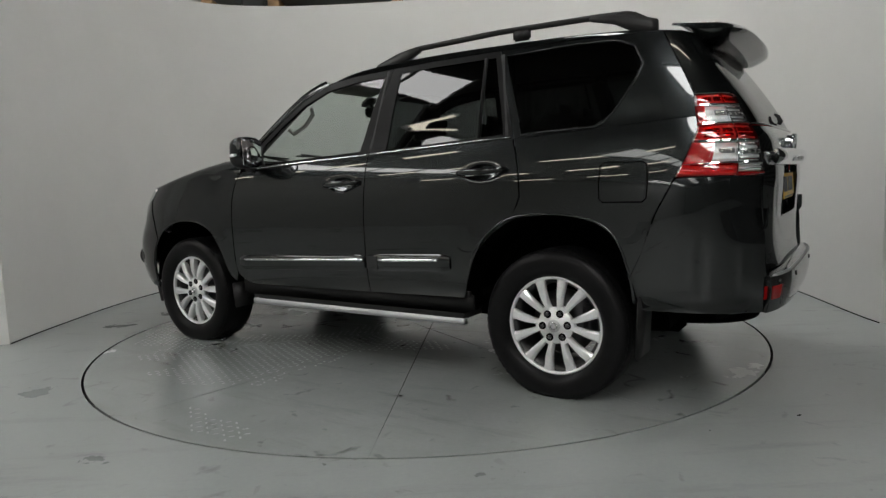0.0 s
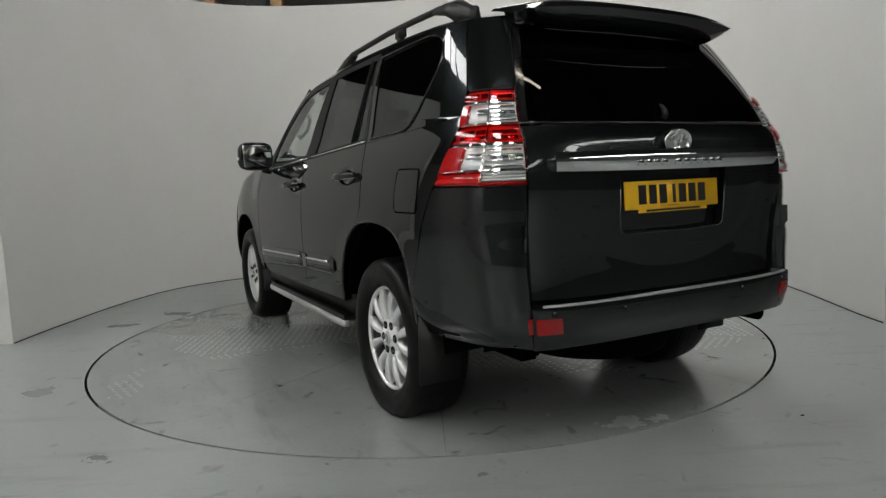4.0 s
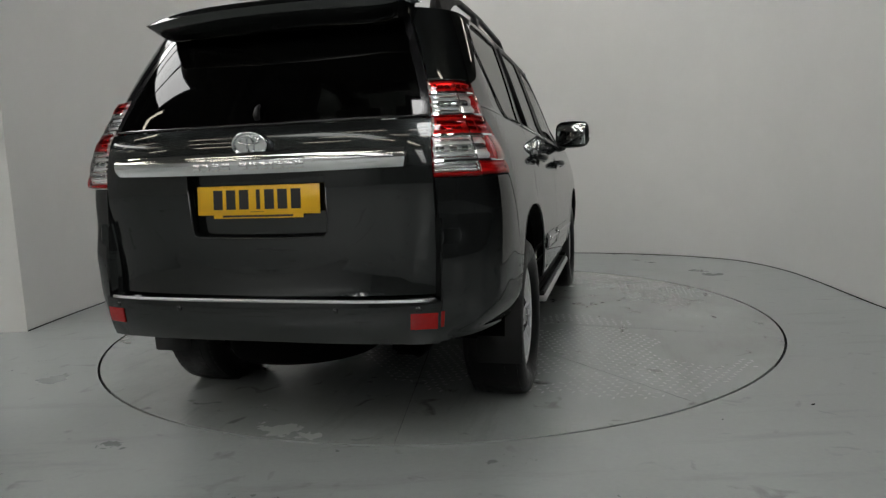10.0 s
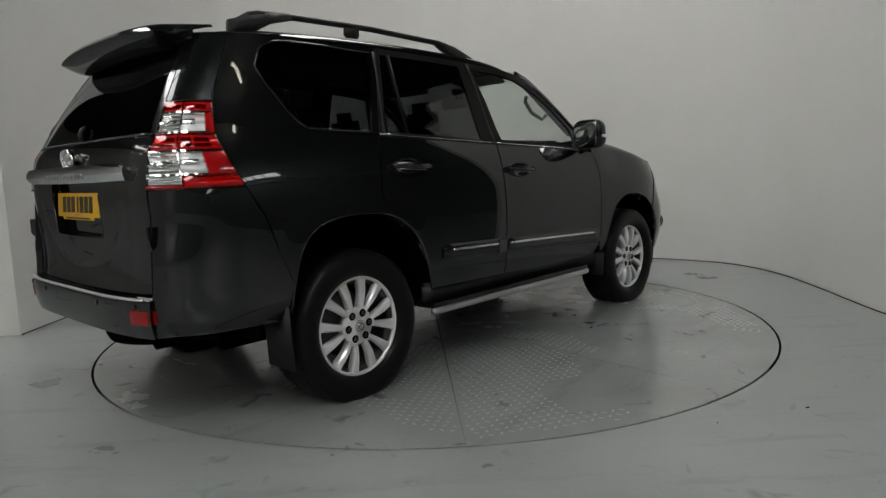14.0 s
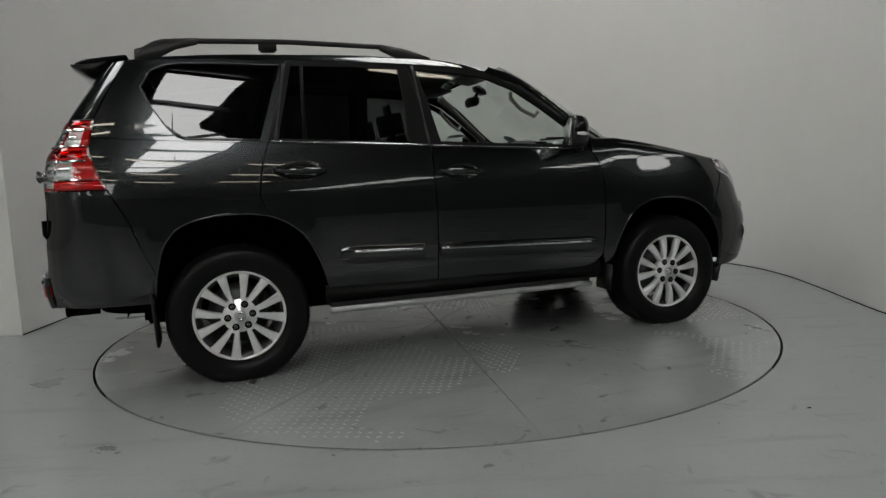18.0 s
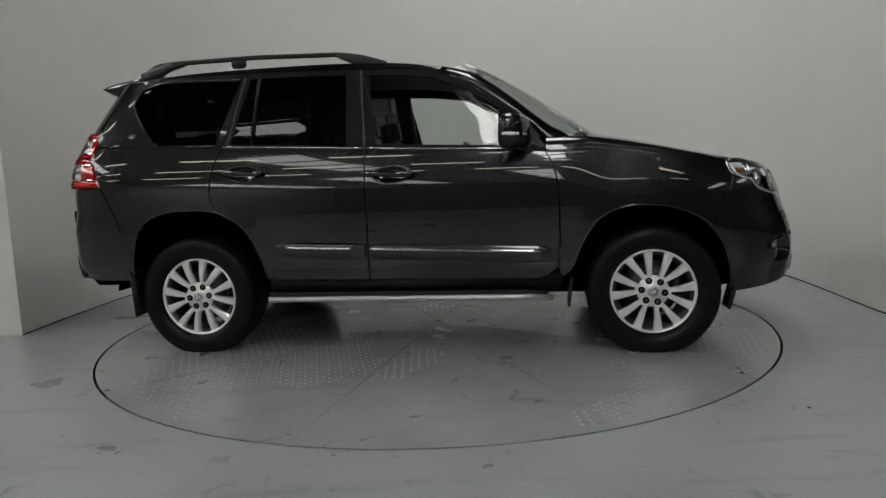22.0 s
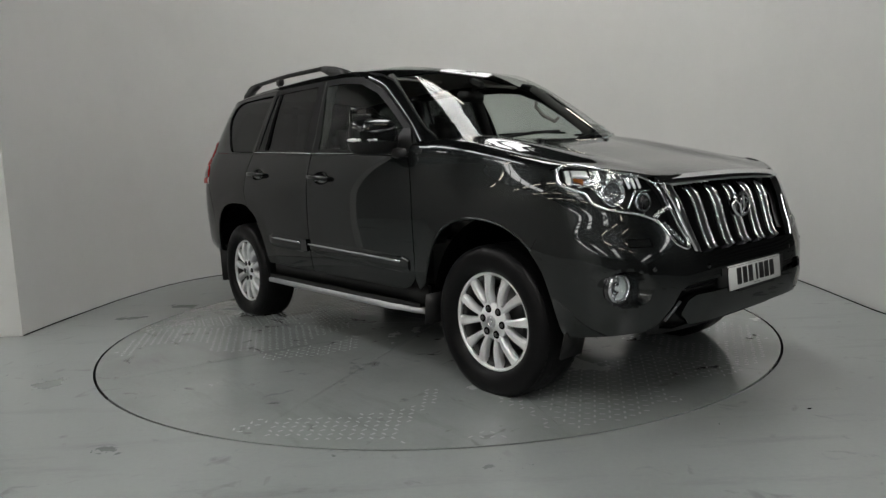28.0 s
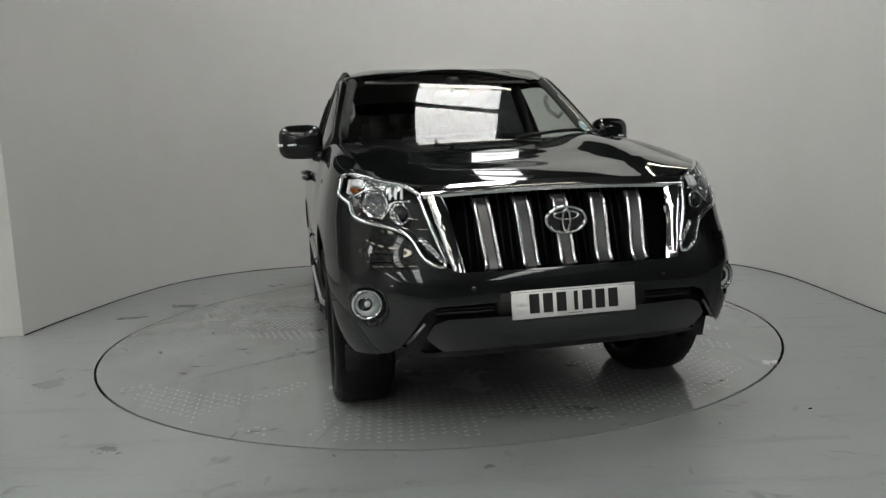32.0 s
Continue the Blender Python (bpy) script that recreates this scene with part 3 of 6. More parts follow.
def S(p, s, lift=0.0):
    return (p[0], s * (side_y(p[0], p[1]) + lift), p[1])


def G(p, s, lift=0.0):
    return (p[0], s * (upper_y(p[0], p[1]) + lift), p[1])


def end_point(phi, z, xc, reach, n, lift=0.0, width=half_w):
    a = radians(abs(phi))
    w = width(z) + lift
    c, q = max(0.0, math.cos(a)), math.sin(a)
    return (xc + (1 if reach > 0 else -1) * (abs(reach) + lift) * c ** (2 / n), math.copysign(w * q ** (2 / n), phi if phi else 1), z)


def F(p, s=1, lift=0.0):
    """The front end: angle round from the middle, height."""
    x, y, z = end_point(p[0], p[1], XF, nose(p[1]) - XF, NF(p[1]), lift, front_w)
    y += math.copysign(flare(x, z), y) if abs(p[0]) > 45 else 0
    return (x, s * y, z)


def B(p, s=1, lift=0.0):
    """The rear end."""
    x, y, z = end_point(p[0], p[1], XR, -(tail(p[1]) + XR), NR(p[1]), lift)
    y += math.copysign(flare(x, z), y) if abs(p[0]) > 55 else 0
    return (x, s * y, z)


def Wd(p, s=1, lift=0.0):
    """The windscreen."""
    return (lambda q: (q[0], s * q[1], q[2]))(end_point(p[0], p[1], XG, screen(p[1]) - XG, NG, lift))


def f_of_y(y, z):
    return math.degrees(math.asin(min(1.0, abs(y) / front_w(z)) ** (NF(z) / 2)))


def f_of_x(x, z):
    return math.degrees(math.acos(min(1.0, max(0.0, (x - XF) / (nose(z) - XF))) ** (NF(z) / 2)))


def b_of_y(y, z):
    return math.degrees(math.asin(min(1.0, abs(y) / half_w(z)) ** (NR(z) / 2)))


def b_of_x(x, z):
    return math.degrees(math.acos(min(1.0, max(0.0, (XR - x) / (tail(z) + XR))) ** (NR(z) / 2)))


def w_of_x(x, z):
    return math.degrees(math.acos(min(1.0, max(0.0, (x - XG) / (screen(z) - XG))) ** (NG / 2)))


hood_line = spline([1.02, 1.2, 1.42, 1.6, 1.77, 1.88, 1.97, 2.05, 2.12, 2.17], [1.256, 1.229, 1.185, 1.143, 1.105, 1.084, 1.066, 1.050, 1.036, 1.024])


def hood_z(x, y):
    a = abs(y)
    z = hood_line(x) - 0.014 * (a / 0.78) ** 2.2
    return z + 0.019 * math.exp(-((a - 0.58) / 0.13) ** 2) * min(1, max(0, (2.12 - x) / 0.35))


def hood_edge(x):
    return 0.770 - 0.035 * min(1.0, max(0.0, (x - 1.03) / 0.93)) ** 2


def roof_z(x, y):
    zc = spline([-1.95, -1.8, -1.5, -1.0, -0.5, -0.1, 0.1, 0.25, 0.40], [1.745, 1.772, 1.795, 1.807, 1.806, 1.788, 1.765, 1.742, 1.715])(x)
    return zc - 0.052 * (abs(y) / 0.64) ** 2.4 - 0.10 * (max(0.0, x) / 0.37) ** 2 * (y / 0.64) ** 2


ARCH_F = [(0.885, 0.455), (0.935, 0.50), (0.975, 0.60), (1.02, 0.69), (1.10, 0.785), (1.22, 0.838), (1.36, 0.850), (1.50, 0.832), (1.62, 0.785), (1.70, 0.722)]
ARCH_FB = [(1.705, 0.715), (1.765, 0.63), (1.80, 0.52), (1.815, 0.42), (1.82, 0.345)]
ARCH_R = [(-0.905, 0.465), (-0.935, 0.575), (-0.985, 0.695), (-1.065, 0.80), (-1.185, 0.868)]
ARCH_RB = [(-1.195, 0.872), (-1.35, 0.893), (-1.51, 0.888), (-1.655, 0.848), (-1.74, 0.76), (-1.785, 0.62)]
DOOR_A = [(0.80, 0.468), (0.853, 0.52), (0.864, 0.62), (0.866, 0.75), (0.860, 0.96), (0.832, 1.09), (0.795, 1.168)]
DOOR_C = [(-1.185, 0.868), (-1.238, 0.96), (-1.240, 1.02), (-1.222, 1.13), (-1.182, 1.252)]
BELT = spline([-2.05, -1.6, -1.18, -0.26, 0.66, 0.95], [1.30, 1.275, 1.257, 1.213, 1.169, 1.15])


def mirror_parts(parent, name, fn, nu, nv, material, label="", thick=0.012):
    return [part(name, sheet(lambda u, v, s=s: fn(u, v, s), nu, nv, thick), material, parent, label) for s in (-1, 1)]


HANDLES = ((-1.165, -0.895, 1.112, 1.100), (-0.228, 0.030, 1.075, 1.060))


def scoop(p):
    """The hollow in the door skin behind each handle."""
    h = 0.0
    for x0, x1, z0, z1 in HANDLES:
        d = math.hypot((p[0] - (x0 + x1) / 2) / 0.112, (p[1] - (z0 + z1) / 2 + 0.003) / 0.046)
        k = min(1.0, max(0.0, (1 - d) / 0.75))
        h += 0.019 * k * k * (3 - 2 * k)
    return -h


def build_body(car):
    gap = 0.004
    # front doors, lower skins
    belt = lambda a, b, n=9: [(a + (b - a) * k / (n - 1), BELT(a + (b - a) * k / (n - 1))) for k in range(n)]
    fd = coons([(-0.262, 0.455), (0.3, 0.45), (0.70, 0.447), (0.80, 0.468)], belt(-0.262, 0.795), [(-0.262, 0.455), (-0.258, 0.8), (-0.262, 1.0), (-0.262, BELT(-0.262))], DOOR_A[:-1] + [(0.795, BELT(0.795))])
    doors = mirror_parts(car, "front_door", lambda u, v, s: S(fd(u, v), s, scoop(fd(u, v))), 84, 68, PAINT, "dark grey door skin")
    rd = coons([(-0.905, 0.465), (-0.6, 0.46), (-0.27, 0.456)], belt(-1.182, -0.27), ARCH_R + DOOR_C[1:-1] + [(-1.182, BELT(-1.182))],
               [(-0.27, 0.456), (-0.266, 0.8), (-0.27, 1.0), (-0.27, BELT(-0.27))])
    rdoors = mirror_parts(car, "rear_door", lambda u, v, s: S(rd(u, v), s, scoop(rd(u, v))), 84, 84, PAINT, "dark grey door skin")
    # quarter panels
    tl = [(-1.785, 0.62), (-1.84, 0.74), (-1.885, 0.88), (-1.955, 1.02), (-2.005, 1.12), (-2.032, 1.2), (-2.044, 1.25), (-2.034, 1.302)]
    qp = coons(ARCH_RB[::-1], belt(-2.034, -1.190), tl, [(-1.195, 0.872), (-1.247, 0.96), (-1.249, 1.02), (-1.231, 1.13), (-1.190, BELT(-1.19))])
    mirror_parts(car, "quarter_panel", lambda u, v, s: S(qp(u, v), s), 66, 48, PAINT)
    # front wings
    zs = spline([0.79, 1.2, 1.5, 1.78, 1.85], [1.158, 1.140, 1.115, 1.062, 1.04])
    fw = coons(ARCH_F, [(x, zs(x)) for x in np.linspace(0.803, 1.80, 12)], [(0.885, 0.455)] + [(x + 0.008, z) for x, z in DOOR_A[1:-1]] + [(0.803, zs(0.803))],
               [(1.70, 0.722), (1.745, 0.80), (1.79, 0.90), (1.82, 0.98), (1.80, zs(1.80))])
    mirror_parts(car, "front_wing", lambda u, v, s: S(fw(u, v), s), 72, 48, PAINT)

    def cap(u, v, s):
        x = 0.803 + (1.76 - 0.803) * u
        a = Vector(S((x, zs(x)), 1))
        e = hood_edge(x) + gap
        c = Vector((x, e, hood_z(x, e)))
        b = Vector((x, a.y - 0.012, c.z + 0.012))
        p = a * (1 - v) ** 2 + b * 2 * v * (1 - v) + c * v * v
        return (p.x, s * p.y, p.z)
    mirror_parts(car, "wing_top", cap, 30, 8, PAINT)

    # bonnet
    lip_z = spline([0.0, 0.25, 0.50, 0.58, 0.66, 0.74], [1.034, 1.032, 1.026, 1.032, 1.050, 1.066])

    def hood(u, v):
        k = 2 * v - 1
        xb, yb = 1.03 + 0.09 * (1 - abs(k) ** 2), k * 0.770
        ye = k * 0.735
        ze = lip_z(abs(ye))
        e = Vector(F((math.copysign(f_of_y(ye, ze), ye), ze), 1, 0.004))
        x = xb + (e.x - xb) * u
        y = k * (0.770 - 0.035 * u ** 2)
        return (x, y, hood_z(x, y) + (e.z - hood_z(e.x, e.y)) * u ** 7)
    part("bonnet", sheet(hood, 60, 56), PAINT, car, "dark grey bonnet")
    crest = curve([(f_of_x(1.76, 1.070), 1.070), (f_of_x(1.83, 1.078), 1.078), (f_of_y(0.80, 1.072), 1.072), (f_of_y(0.742, 1.066), 1.066)])
    for s in (-1, 1):
        def nose_strip(u, v):
            c, a = Vector(hood(0.78 + 0.215 * u, 1)), Vector(F(crest(u), 1, 0.002))
            c.y += 0.004
            b = Vector(((a.x + c.x) / 2, a.y - 0.012 * (1 - u), max(a.z, c.z) + 0.010 * (1 - u)))
            p = a * (1 - v) ** 2 + b * 2 * v * (1 - v) + c * v * v
            return (p.x, s * p.y, p.z)
        part("wing_nose", sheet(nose_strip, 16, 6, 0.01), PAINT, car)

    # roof
    def roof(u, v):
        k = 2 * v - 1
        xf = 0.372 - 0.165 * abs(k) ** 2.2
        x = -1.90 + (xf + 1.90) * u
        y = k * (0.655 - 0.03 * u - 0.04 * max(0, (-1.6 - x) / 0.3))
        return (x, y, roof_z(x, y))
    part("roof", sheet(roof, 40, 28), PAINT, car, "dark grey roof panel")
    top_z = spline([-1.95, -1.6, -1.0, -0.3, 0.0, 0.18], [1.70, 1.715, 1.718, 1.705, 1.69, 1.668])

    def cant(u, v, s):
        x = -1.90 + (0.175 + 1.90) * u
        a = Vector(G((x, top_z(x)), 1))
        e = 0.655 - 0.03 * ((x + 1.9) / 2.2) - 0.04 * max(0, (-1.6 - x) / 0.3) + 0.002
        c = Vector((x, e, roof_z(x, e)))
        b = Vector((x, min(a.y, e + 0.02), c.z))
        p = a * (1 - v) ** 2 + b * 2 * v * (1 - v) + c * v * v
        return (p.x, s * p.y, p.z)
    mirror_parts(car, "roof_edge", cant, 34, 6, PAINT)

    # window frames and glass of the side
    def frame_ring(name, outer, inner, s, material=PAINT, n=12):
        f = corner_ring(outer, inner)
        return part(name, sheet(lambda u, v: G(f(u, v), s), len(outer) * n, 3, 0.015), material, car)

    def pane(name, poly, s, material, parent, lift=-0.006):
        """Four edge lines of a pane."""
        f = coons(*poly)
        ob = part(name, sheet(lambda u, v: G(f(u, v), s, lift), 20, 14, 0.0), material, parent)
        ob.visible_shadow = False
        return ob

    tz = lambda x: top_z(x) - 0.002
    for s, fdoor, rdoor in ((-1, doors[0], rdoors[0]), (1, doors[1], rdoors[1])):
        # quarter window and its pillar
        outer = [(-2.034, 1.306), (-1.60, BELT(-1.6) + 0.003), (-1.185, BELT(-1.185) + 0.003), (-1.115, 1.48), (-1.045, tz(-1.045)), (-1.4, tz(-1.4)), (-1.70, tz(-1.7)), (-1.86, tz(-1.86)), (-1.952, 1.53), (-2.016, 1.40)]
        inner = [(-1.660, 1.325), (-1.615, 1.292), (-1.222, 1.282), (-1.15, 1.49), (-1.085, 1.678), (-1.4, 1.685), (-1.64, 1.684), (-1.738, 1.645), (-1.790, 1.560), (-1.745, 1.45)]
        frame_ring("rear_pillar", outer, inner, s)
        q = pane("quarter_window", ([(-1.60, 1.296), (-1.4, 1.289), (-1.225, 1.283)], [(-1.64, 1.684), (-1.4, 1.688), (-1.084, 1.680)],
                 [(-1.60, 1.296), (-1.69, 1.37), (-1.793, 1.556), (-1.752, 1.636), (-1.64, 1.684)], [(-1.225, 1.283), (-1.15, 1.49), (-1.084, 1.680)]), s, GLASS_DARK, car)
        part("window_trim", tube([G(p, s, 0.004) for p in [(-1.085, 1.684), (-1.4, 1.692), (-1.60, 1.69), (-1.67, 1.68), (-1.75, 1.645), (-1.797, 1.562), (-1.77, 1.49), (-1.69, 1.36), (-1.64, 1.305), (-1.60, 1.288), (-1.225, 1.276)]], 0.0035, 6), GLOSSBLACK, q, "thin dark trim")
        # rear door window
        outer = [(-1.180, BELT(-1.18) + 0.003), (-0.72, BELT(-0.72) + 0.003), (-0.268, BELT(-0.268) + 0.003), (-0.298, 1.48), (-0.345, tz(-0.345)), (-0.65, tz(-0.65)), (-1.040, tz(-1.04)), (-1.108, 1.48)]
        inner = [(-1.128, 1.282), (-0.72, 1.262), (-0.385, 1.240), (-0.392, 1.47), (-0.402, 1.674), (-0.65, 1.682), (-1.020, 1.684), (-1.075, 1.48)]
        f = corner_ring(outer, inner)
        part("window_frame", sheet(lambda u, v: G(f(u, v), s), 96, 3, 0.015), SATINBLACK, rdoor, "black window frame")
        p = pane("door_window", ([(-1.128, 1.28), (-0.385, 1.24)], [(-1.018, 1.686), (-0.400, 1.676)], [(-1.128, 1.28), (-1.018, 1.686)], [(-0.385, 1.24), (-0.400, 1.676)]), s, GLASS_DARK, rdoor)
        part("window_bar", tube([G(q2, s, 0.0) for q2 in [(-0.985, 1.272), (-0.975, 1.48), (-0.962, 1.684)]], 0.011, 6), SATINBLACK, rdoor)
        # front door window
        outer = [(-0.264, BELT(-0.264) + 0.003), (0.2, BELT(0.2) + 0.003), (0.80, BELT(0.80) + 0.003), (0.718, 1.318), (0.56, 1.442), (0.362, 1.576), (0.15, tz(0.15)), (-0.06, tz(-0.06)), (-0.341, tz(-0.341)), (-0.294, 1.48)]
        inner = [(-0.198, 1.245), (0.2, 1.225), (0.72, 1.200), (0.655, 1.325), (0.510, 1.437), (0.335, 1.552), (0.14, 1.628), (-0.06, 1.655), (-0.295, 1.666), (-0.243, 1.48)]
        f2 = corner_ring(outer, inner)
        part("window_frame", sheet(lambda u, v: G(f2(u, v), s), 120, 3, 0.015), SATINBLACK, fdoor, "black window frame")
        pane("door_window", ([(-0.198, 1.245), (0.2, 1.225), (0.72, 1.200)], [(-0.295, 1.666), (-0.06, 1.655), (0.14, 1.628), (0.335, 1.552)],
             [(-0.198, 1.245), (-0.243, 1.48), (-0.295, 1.666)], [(0.72, 1.200), (0.655, 1.325), (0.510, 1.437), (0.335, 1.552)]), s, GLASS_CLEAR, fdoor)
        # bright line under the windows
        part("belt_trim", tube([S((x, BELT(x) + 0.012), s, 0.002) for x in np.linspace(-1.17, -0.28, 14)], 0.0042, 6), CHROME, rdoor, "chrome belt trim")
        part("belt_trim", tube([S((x, BELT(x) + 0.012), s, 0.002) for x in np.linspace(-0.255, 0.70, 14)], 0.0042, 6), CHROME, fdoor, "chrome belt trim")
        # front pillars
        pil = coons([(0.810, 1.172), (0.87, 1.190), (0.945, 1.230)], [(0.155, 1.662), (0.17, 1.676), (0.19, 1.688)], [(0.810, 1.172), (0.822, 1.209), (0.722, 1.319), (0.617, 1.402), (0.438, 1.529), (0.364, 1.578), (0.155, 1.662)],
                    [(0.945, 1.230), (0.878, 1.276), (0.831, 1.298), (0.745, 1.363), (0.639, 1.451), (0.527, 1.541), (0.413, 1.619), (0.308, 1.660), (0.19, 1.688)])
        part("front_pillar", sheet(lambda u, v: G(pil(u, v), s, 0.018 * (1 - (2 * u - 1) ** 2) * (1 - v ** 5)), 12, 40, 0.02), PAINT, car)

    # windscreen
    def ws(u, v):
        z = 1.235 + (1.724 - 0.050 * abs(2 * u - 1) ** 2.5 - 1.235) * v
        edge = spline([1.235, 1.276, 1.363, 1.451, 1.541, 1.619, 1.660, 1.690, 1.735], [0.950, 0.880, 0.747, 0.641, 0.529, 0.415, 0.310, 0.19, 0.0])(z)
        k = w_of_x(edge, z)
        return Wd(((2 * u - 1) * k, z), 1, -0.004)
    ob = part("windscreen", sheet(ws, 36, 24, 0.0), GLASS_SCREEN, car, "clear windscreen")
    ob.visible_shadow = False

    # floor pan, wheel wells and bulkheads that close the shell
    part("floor_pan", box((3.9, 1.30, 0.06), (-0.05, 0, 0.44), 0.02), UNDER, car)
    part("chassis", join(box((3.7, 0.12, 0.14), (-0.05, 0.42, 0.35), 0.02), box((3.7, 0.12, 0.14), (-0.05, -0.42, 0.35), 0.02), box((0.5, 0.9, 0.12), (1.5, 0, 0.30), 0.04)), UNDER, car)
    for cx, r in ((1.395, 0.50), (-1.395, 0.55)):
        for s in (-1, 1):
            bm = bmesh.new()
            rows = []
            for k in range(25):
                a = math.pi * (0.02 + 0.96 * k / 24)
                rows.append([bm.verts.new((cx + r * math.cos(a), s * y, 0.36 + r * math.sin(a) * 0.99)) for y in (0.50, 0.70, 0.875 if cx < 0 else 0.825)])
            for p, q in zip(rows, rows[1:]):
                for k in range(2):
                    bm.faces.new((p[k], q[k], q[k + 1], p[k + 1]))
            bm.faces.new([rw[0] for rw in rows])
            part("wheel_liner", smooth(bm), UNDER, car)
    for s in (-1, 1):
        part("rocker", box((1.80, 0.06, 0.12), (-0.02, s * 0.845, 0.425), 0.02), PLASTIC, car)


def build_wheel():
    """One wheel, its outer face towards -y, hub at the origin."""
    w = new("wheel")
    R, r, DOWN = 0.377, 0.243, 0.353

    def press(bm):
        """The load flattens the tyre where it stands and swells its flanks there."""
        for v in bm.verts:
            k = max(0.0, (-v.co.z - 0.27) / (R - 0.27))
            if k > 0:
                v.co.y += 0.012 * k * (1 if v.co.y > 0.11 else -1) * (1 - k)
                v.co.z = max(v.co.z, -DOWN)
    tyre = lathe([(r - 0.004, 0.02), (r + 0.008, 0.000), (r + 0.022, -0.016), (r + 0.048, -0.027), (R - 0.045, -0.026), (R - 0.020, -0.016), (R - 0.006, 0.002), (R, 0.03), (R + 0.001, 0.115), (R, 0.195),
                        (R - 0.006, 0.222), (R - 0.02, 0.238), (R - 0.045, 0.25), (r + 0.03, 0.252), (r - 0.004, 0.235)], "y", 72, True)
    press(tyre)
    part("tyre", tyre, RUBBER, w, "black tyre with blocky tread")
    # tread blocks round the shoulder
    bm = bmesh.new()
    for k in range(64):
        a = 2 * math.pi * k / 64
        for y, d in ((0.014, 0.026), (0.070, 0.03), (0.155, 0.03), (0.212, 0.026)):
            b = box((0.010, d, 0.024), (0, 0, 0))
            m = Matrix.Rotation(-a - (0.05 if y in (0.070, 0.22) else 0), 4, "Y") @ Matrix.Translation((R - (0.004 if 0.05 < y < 0.2 else 0.010), y, 0))
            bmesh.ops.transform(b, matrix=m, verts=b.verts)
            me = bpy.data.meshes.new("tmp")
            b.to_mesh(me)
            b.free()
            bm.from_mesh(me)
            bpy.data.meshes.remove(me)
    press(bm)
    ob = part("tread", bm, RUBBER, w)
    ob["kind"] = "stuff"
    part("rim", lathe([(r + 0.001, 0.006), (r + 0.004, 0.012), (r - 0.003, 0.026), (r - 0.012, 0.026), (r - 0.013, 0.014), (r - 0.005, 0.006)], "y", 72, True), ALLOY, w, "silver alloy rim")
    # the barrel's colour is darkened to stand for shade in the spoke gaps
    part("rim_barrel", lathe([(r - 0.004, 0.027), (r - 0.022, 0.050), (r - 0.03, 0.20), (r - 0.042, 0.20), (r - 0.034, 0.050), (r - 0.016, 0.027)], "y", 60, True), BARRELSHADE, w, "grey rim barrel, coloured dark for shade behind the spokes")
    part("brake_disc", lathe([(0.05, 0.13), (0.165, 0.13), (0.165, 0.15), (0.05, 0.15)], "y", 48), STEEL, w)
    part("caliper", box((0.07, 0.07, 0.16), (0.145, 0.13, 0.02), 0.015), STEEL, w)
    # twelve spokes in six pairs
    def spoke(a, lean):
        bm = bmesh.new()
        rows = []
        for k in range(13):
            t = k / 12
            rad = 0.078 + (r - 0.003 - 0.078) * t
            wd = 0.0120 + 0.0155 * t + 0.06 * max(0, t - 0.86)
            y = 0.018 - 0.012 * math.sin(math.pi * min(1, t * 1.1)) - 0.004 * t
            c = a + lean * (1 - t) ** 1.5
            d = Vector((math.cos(c), 0, math.sin(c)))
            n = Vector((-math.sin(c), 0, math.cos(c)))
            prof = [(-wd, 0.024), (-wd * 0.92, 0.006), (-wd * 0.55, -0.002), (wd * 0.55, -0.002), (wd * 0.92, 0.006), (wd, 0.024), (wd * 0.6, 0.045), (-wd * 0.6, 0.045)]
            rows.append([bm.verts.new(d * rad + n * o + Vector((0, y + h, 0))) for o, h in prof])
        for p, q in zip(rows, rows[1:]):
            for k in range(8):
                bm.faces.new((p[k], p[(k + 1) % 8], q[(k + 1) % 8], q[k]))
        bm.faces.new(rows[0])
        bm.faces.new(rows[-1][::-1])
        bmesh.ops.recalc_face_normals(bm, faces=bm.faces)
        smooth(bm)
        for e in bm.edges:
            if len(e.link_faces) == 2 and e.calc_face_angle(0) > 0.6:
                e.smooth = False
        return bm
    for k in range(12):
        a = 2 * math.pi * (k + 0.5) / 12
        lean = radians(4.5) * (1 if k % 2 == 0 else -1)
        part("spoke", spoke(a, lean), ALLOY, w)
    part("hub", lathe([(0.001, 0.006), (0.040, 0.006), (0.044, 0.014), (0.086, 0.016), (0.093, 0.026), (0.085, 0.06), (0.001, 0.07)], "y", 48), ALLOY, w)
    for k in range(6):
        a = 2 * math.pi * (k + 0.5) / 6
        lobe = []
        for j in range(9):
            t = radians(-15 + 30 * j / 8)
            q = 0.112 - 0.010 * math.cos(t * 6)
            lobe.append((q * math.cos(a + t), q * math.sin(a + t)))
        part("hub_web", prism([(0.07 * math.cos(a + 0.25), 0.07 * math.sin(a + 0.25)), (0.07 * math.cos(a - 0.25), 0.07 * math.sin(a - 0.25))] + lobe, 0.03, pose(0, 0.044, 0, 90), 0.002), ALLOY, w)
        c, s_ = 0.066 * math.cos(a), 0.066 * math.sin(a)
        b = lathe([(0.001, 0.004), (0.006, 0.004), (0.0098, 0.008), (0.0098, 0.024), (0.001, 0.024)], "y", 6)
        bmesh.ops.translate(b, verts=b.verts, vec=(c, 0, s_))
        n = part("lug_nut", b, STEEL, w, "dark steel lug nut")
        # black ring, slightly proud, put in for the shade round the nut
        b = lathe([(0.0100, 0.0128), (0.0185, 0.0112), (0.0195, 0.0135), (0.0195, 0.018), (0.0100, 0.018)], "y", 20, True)
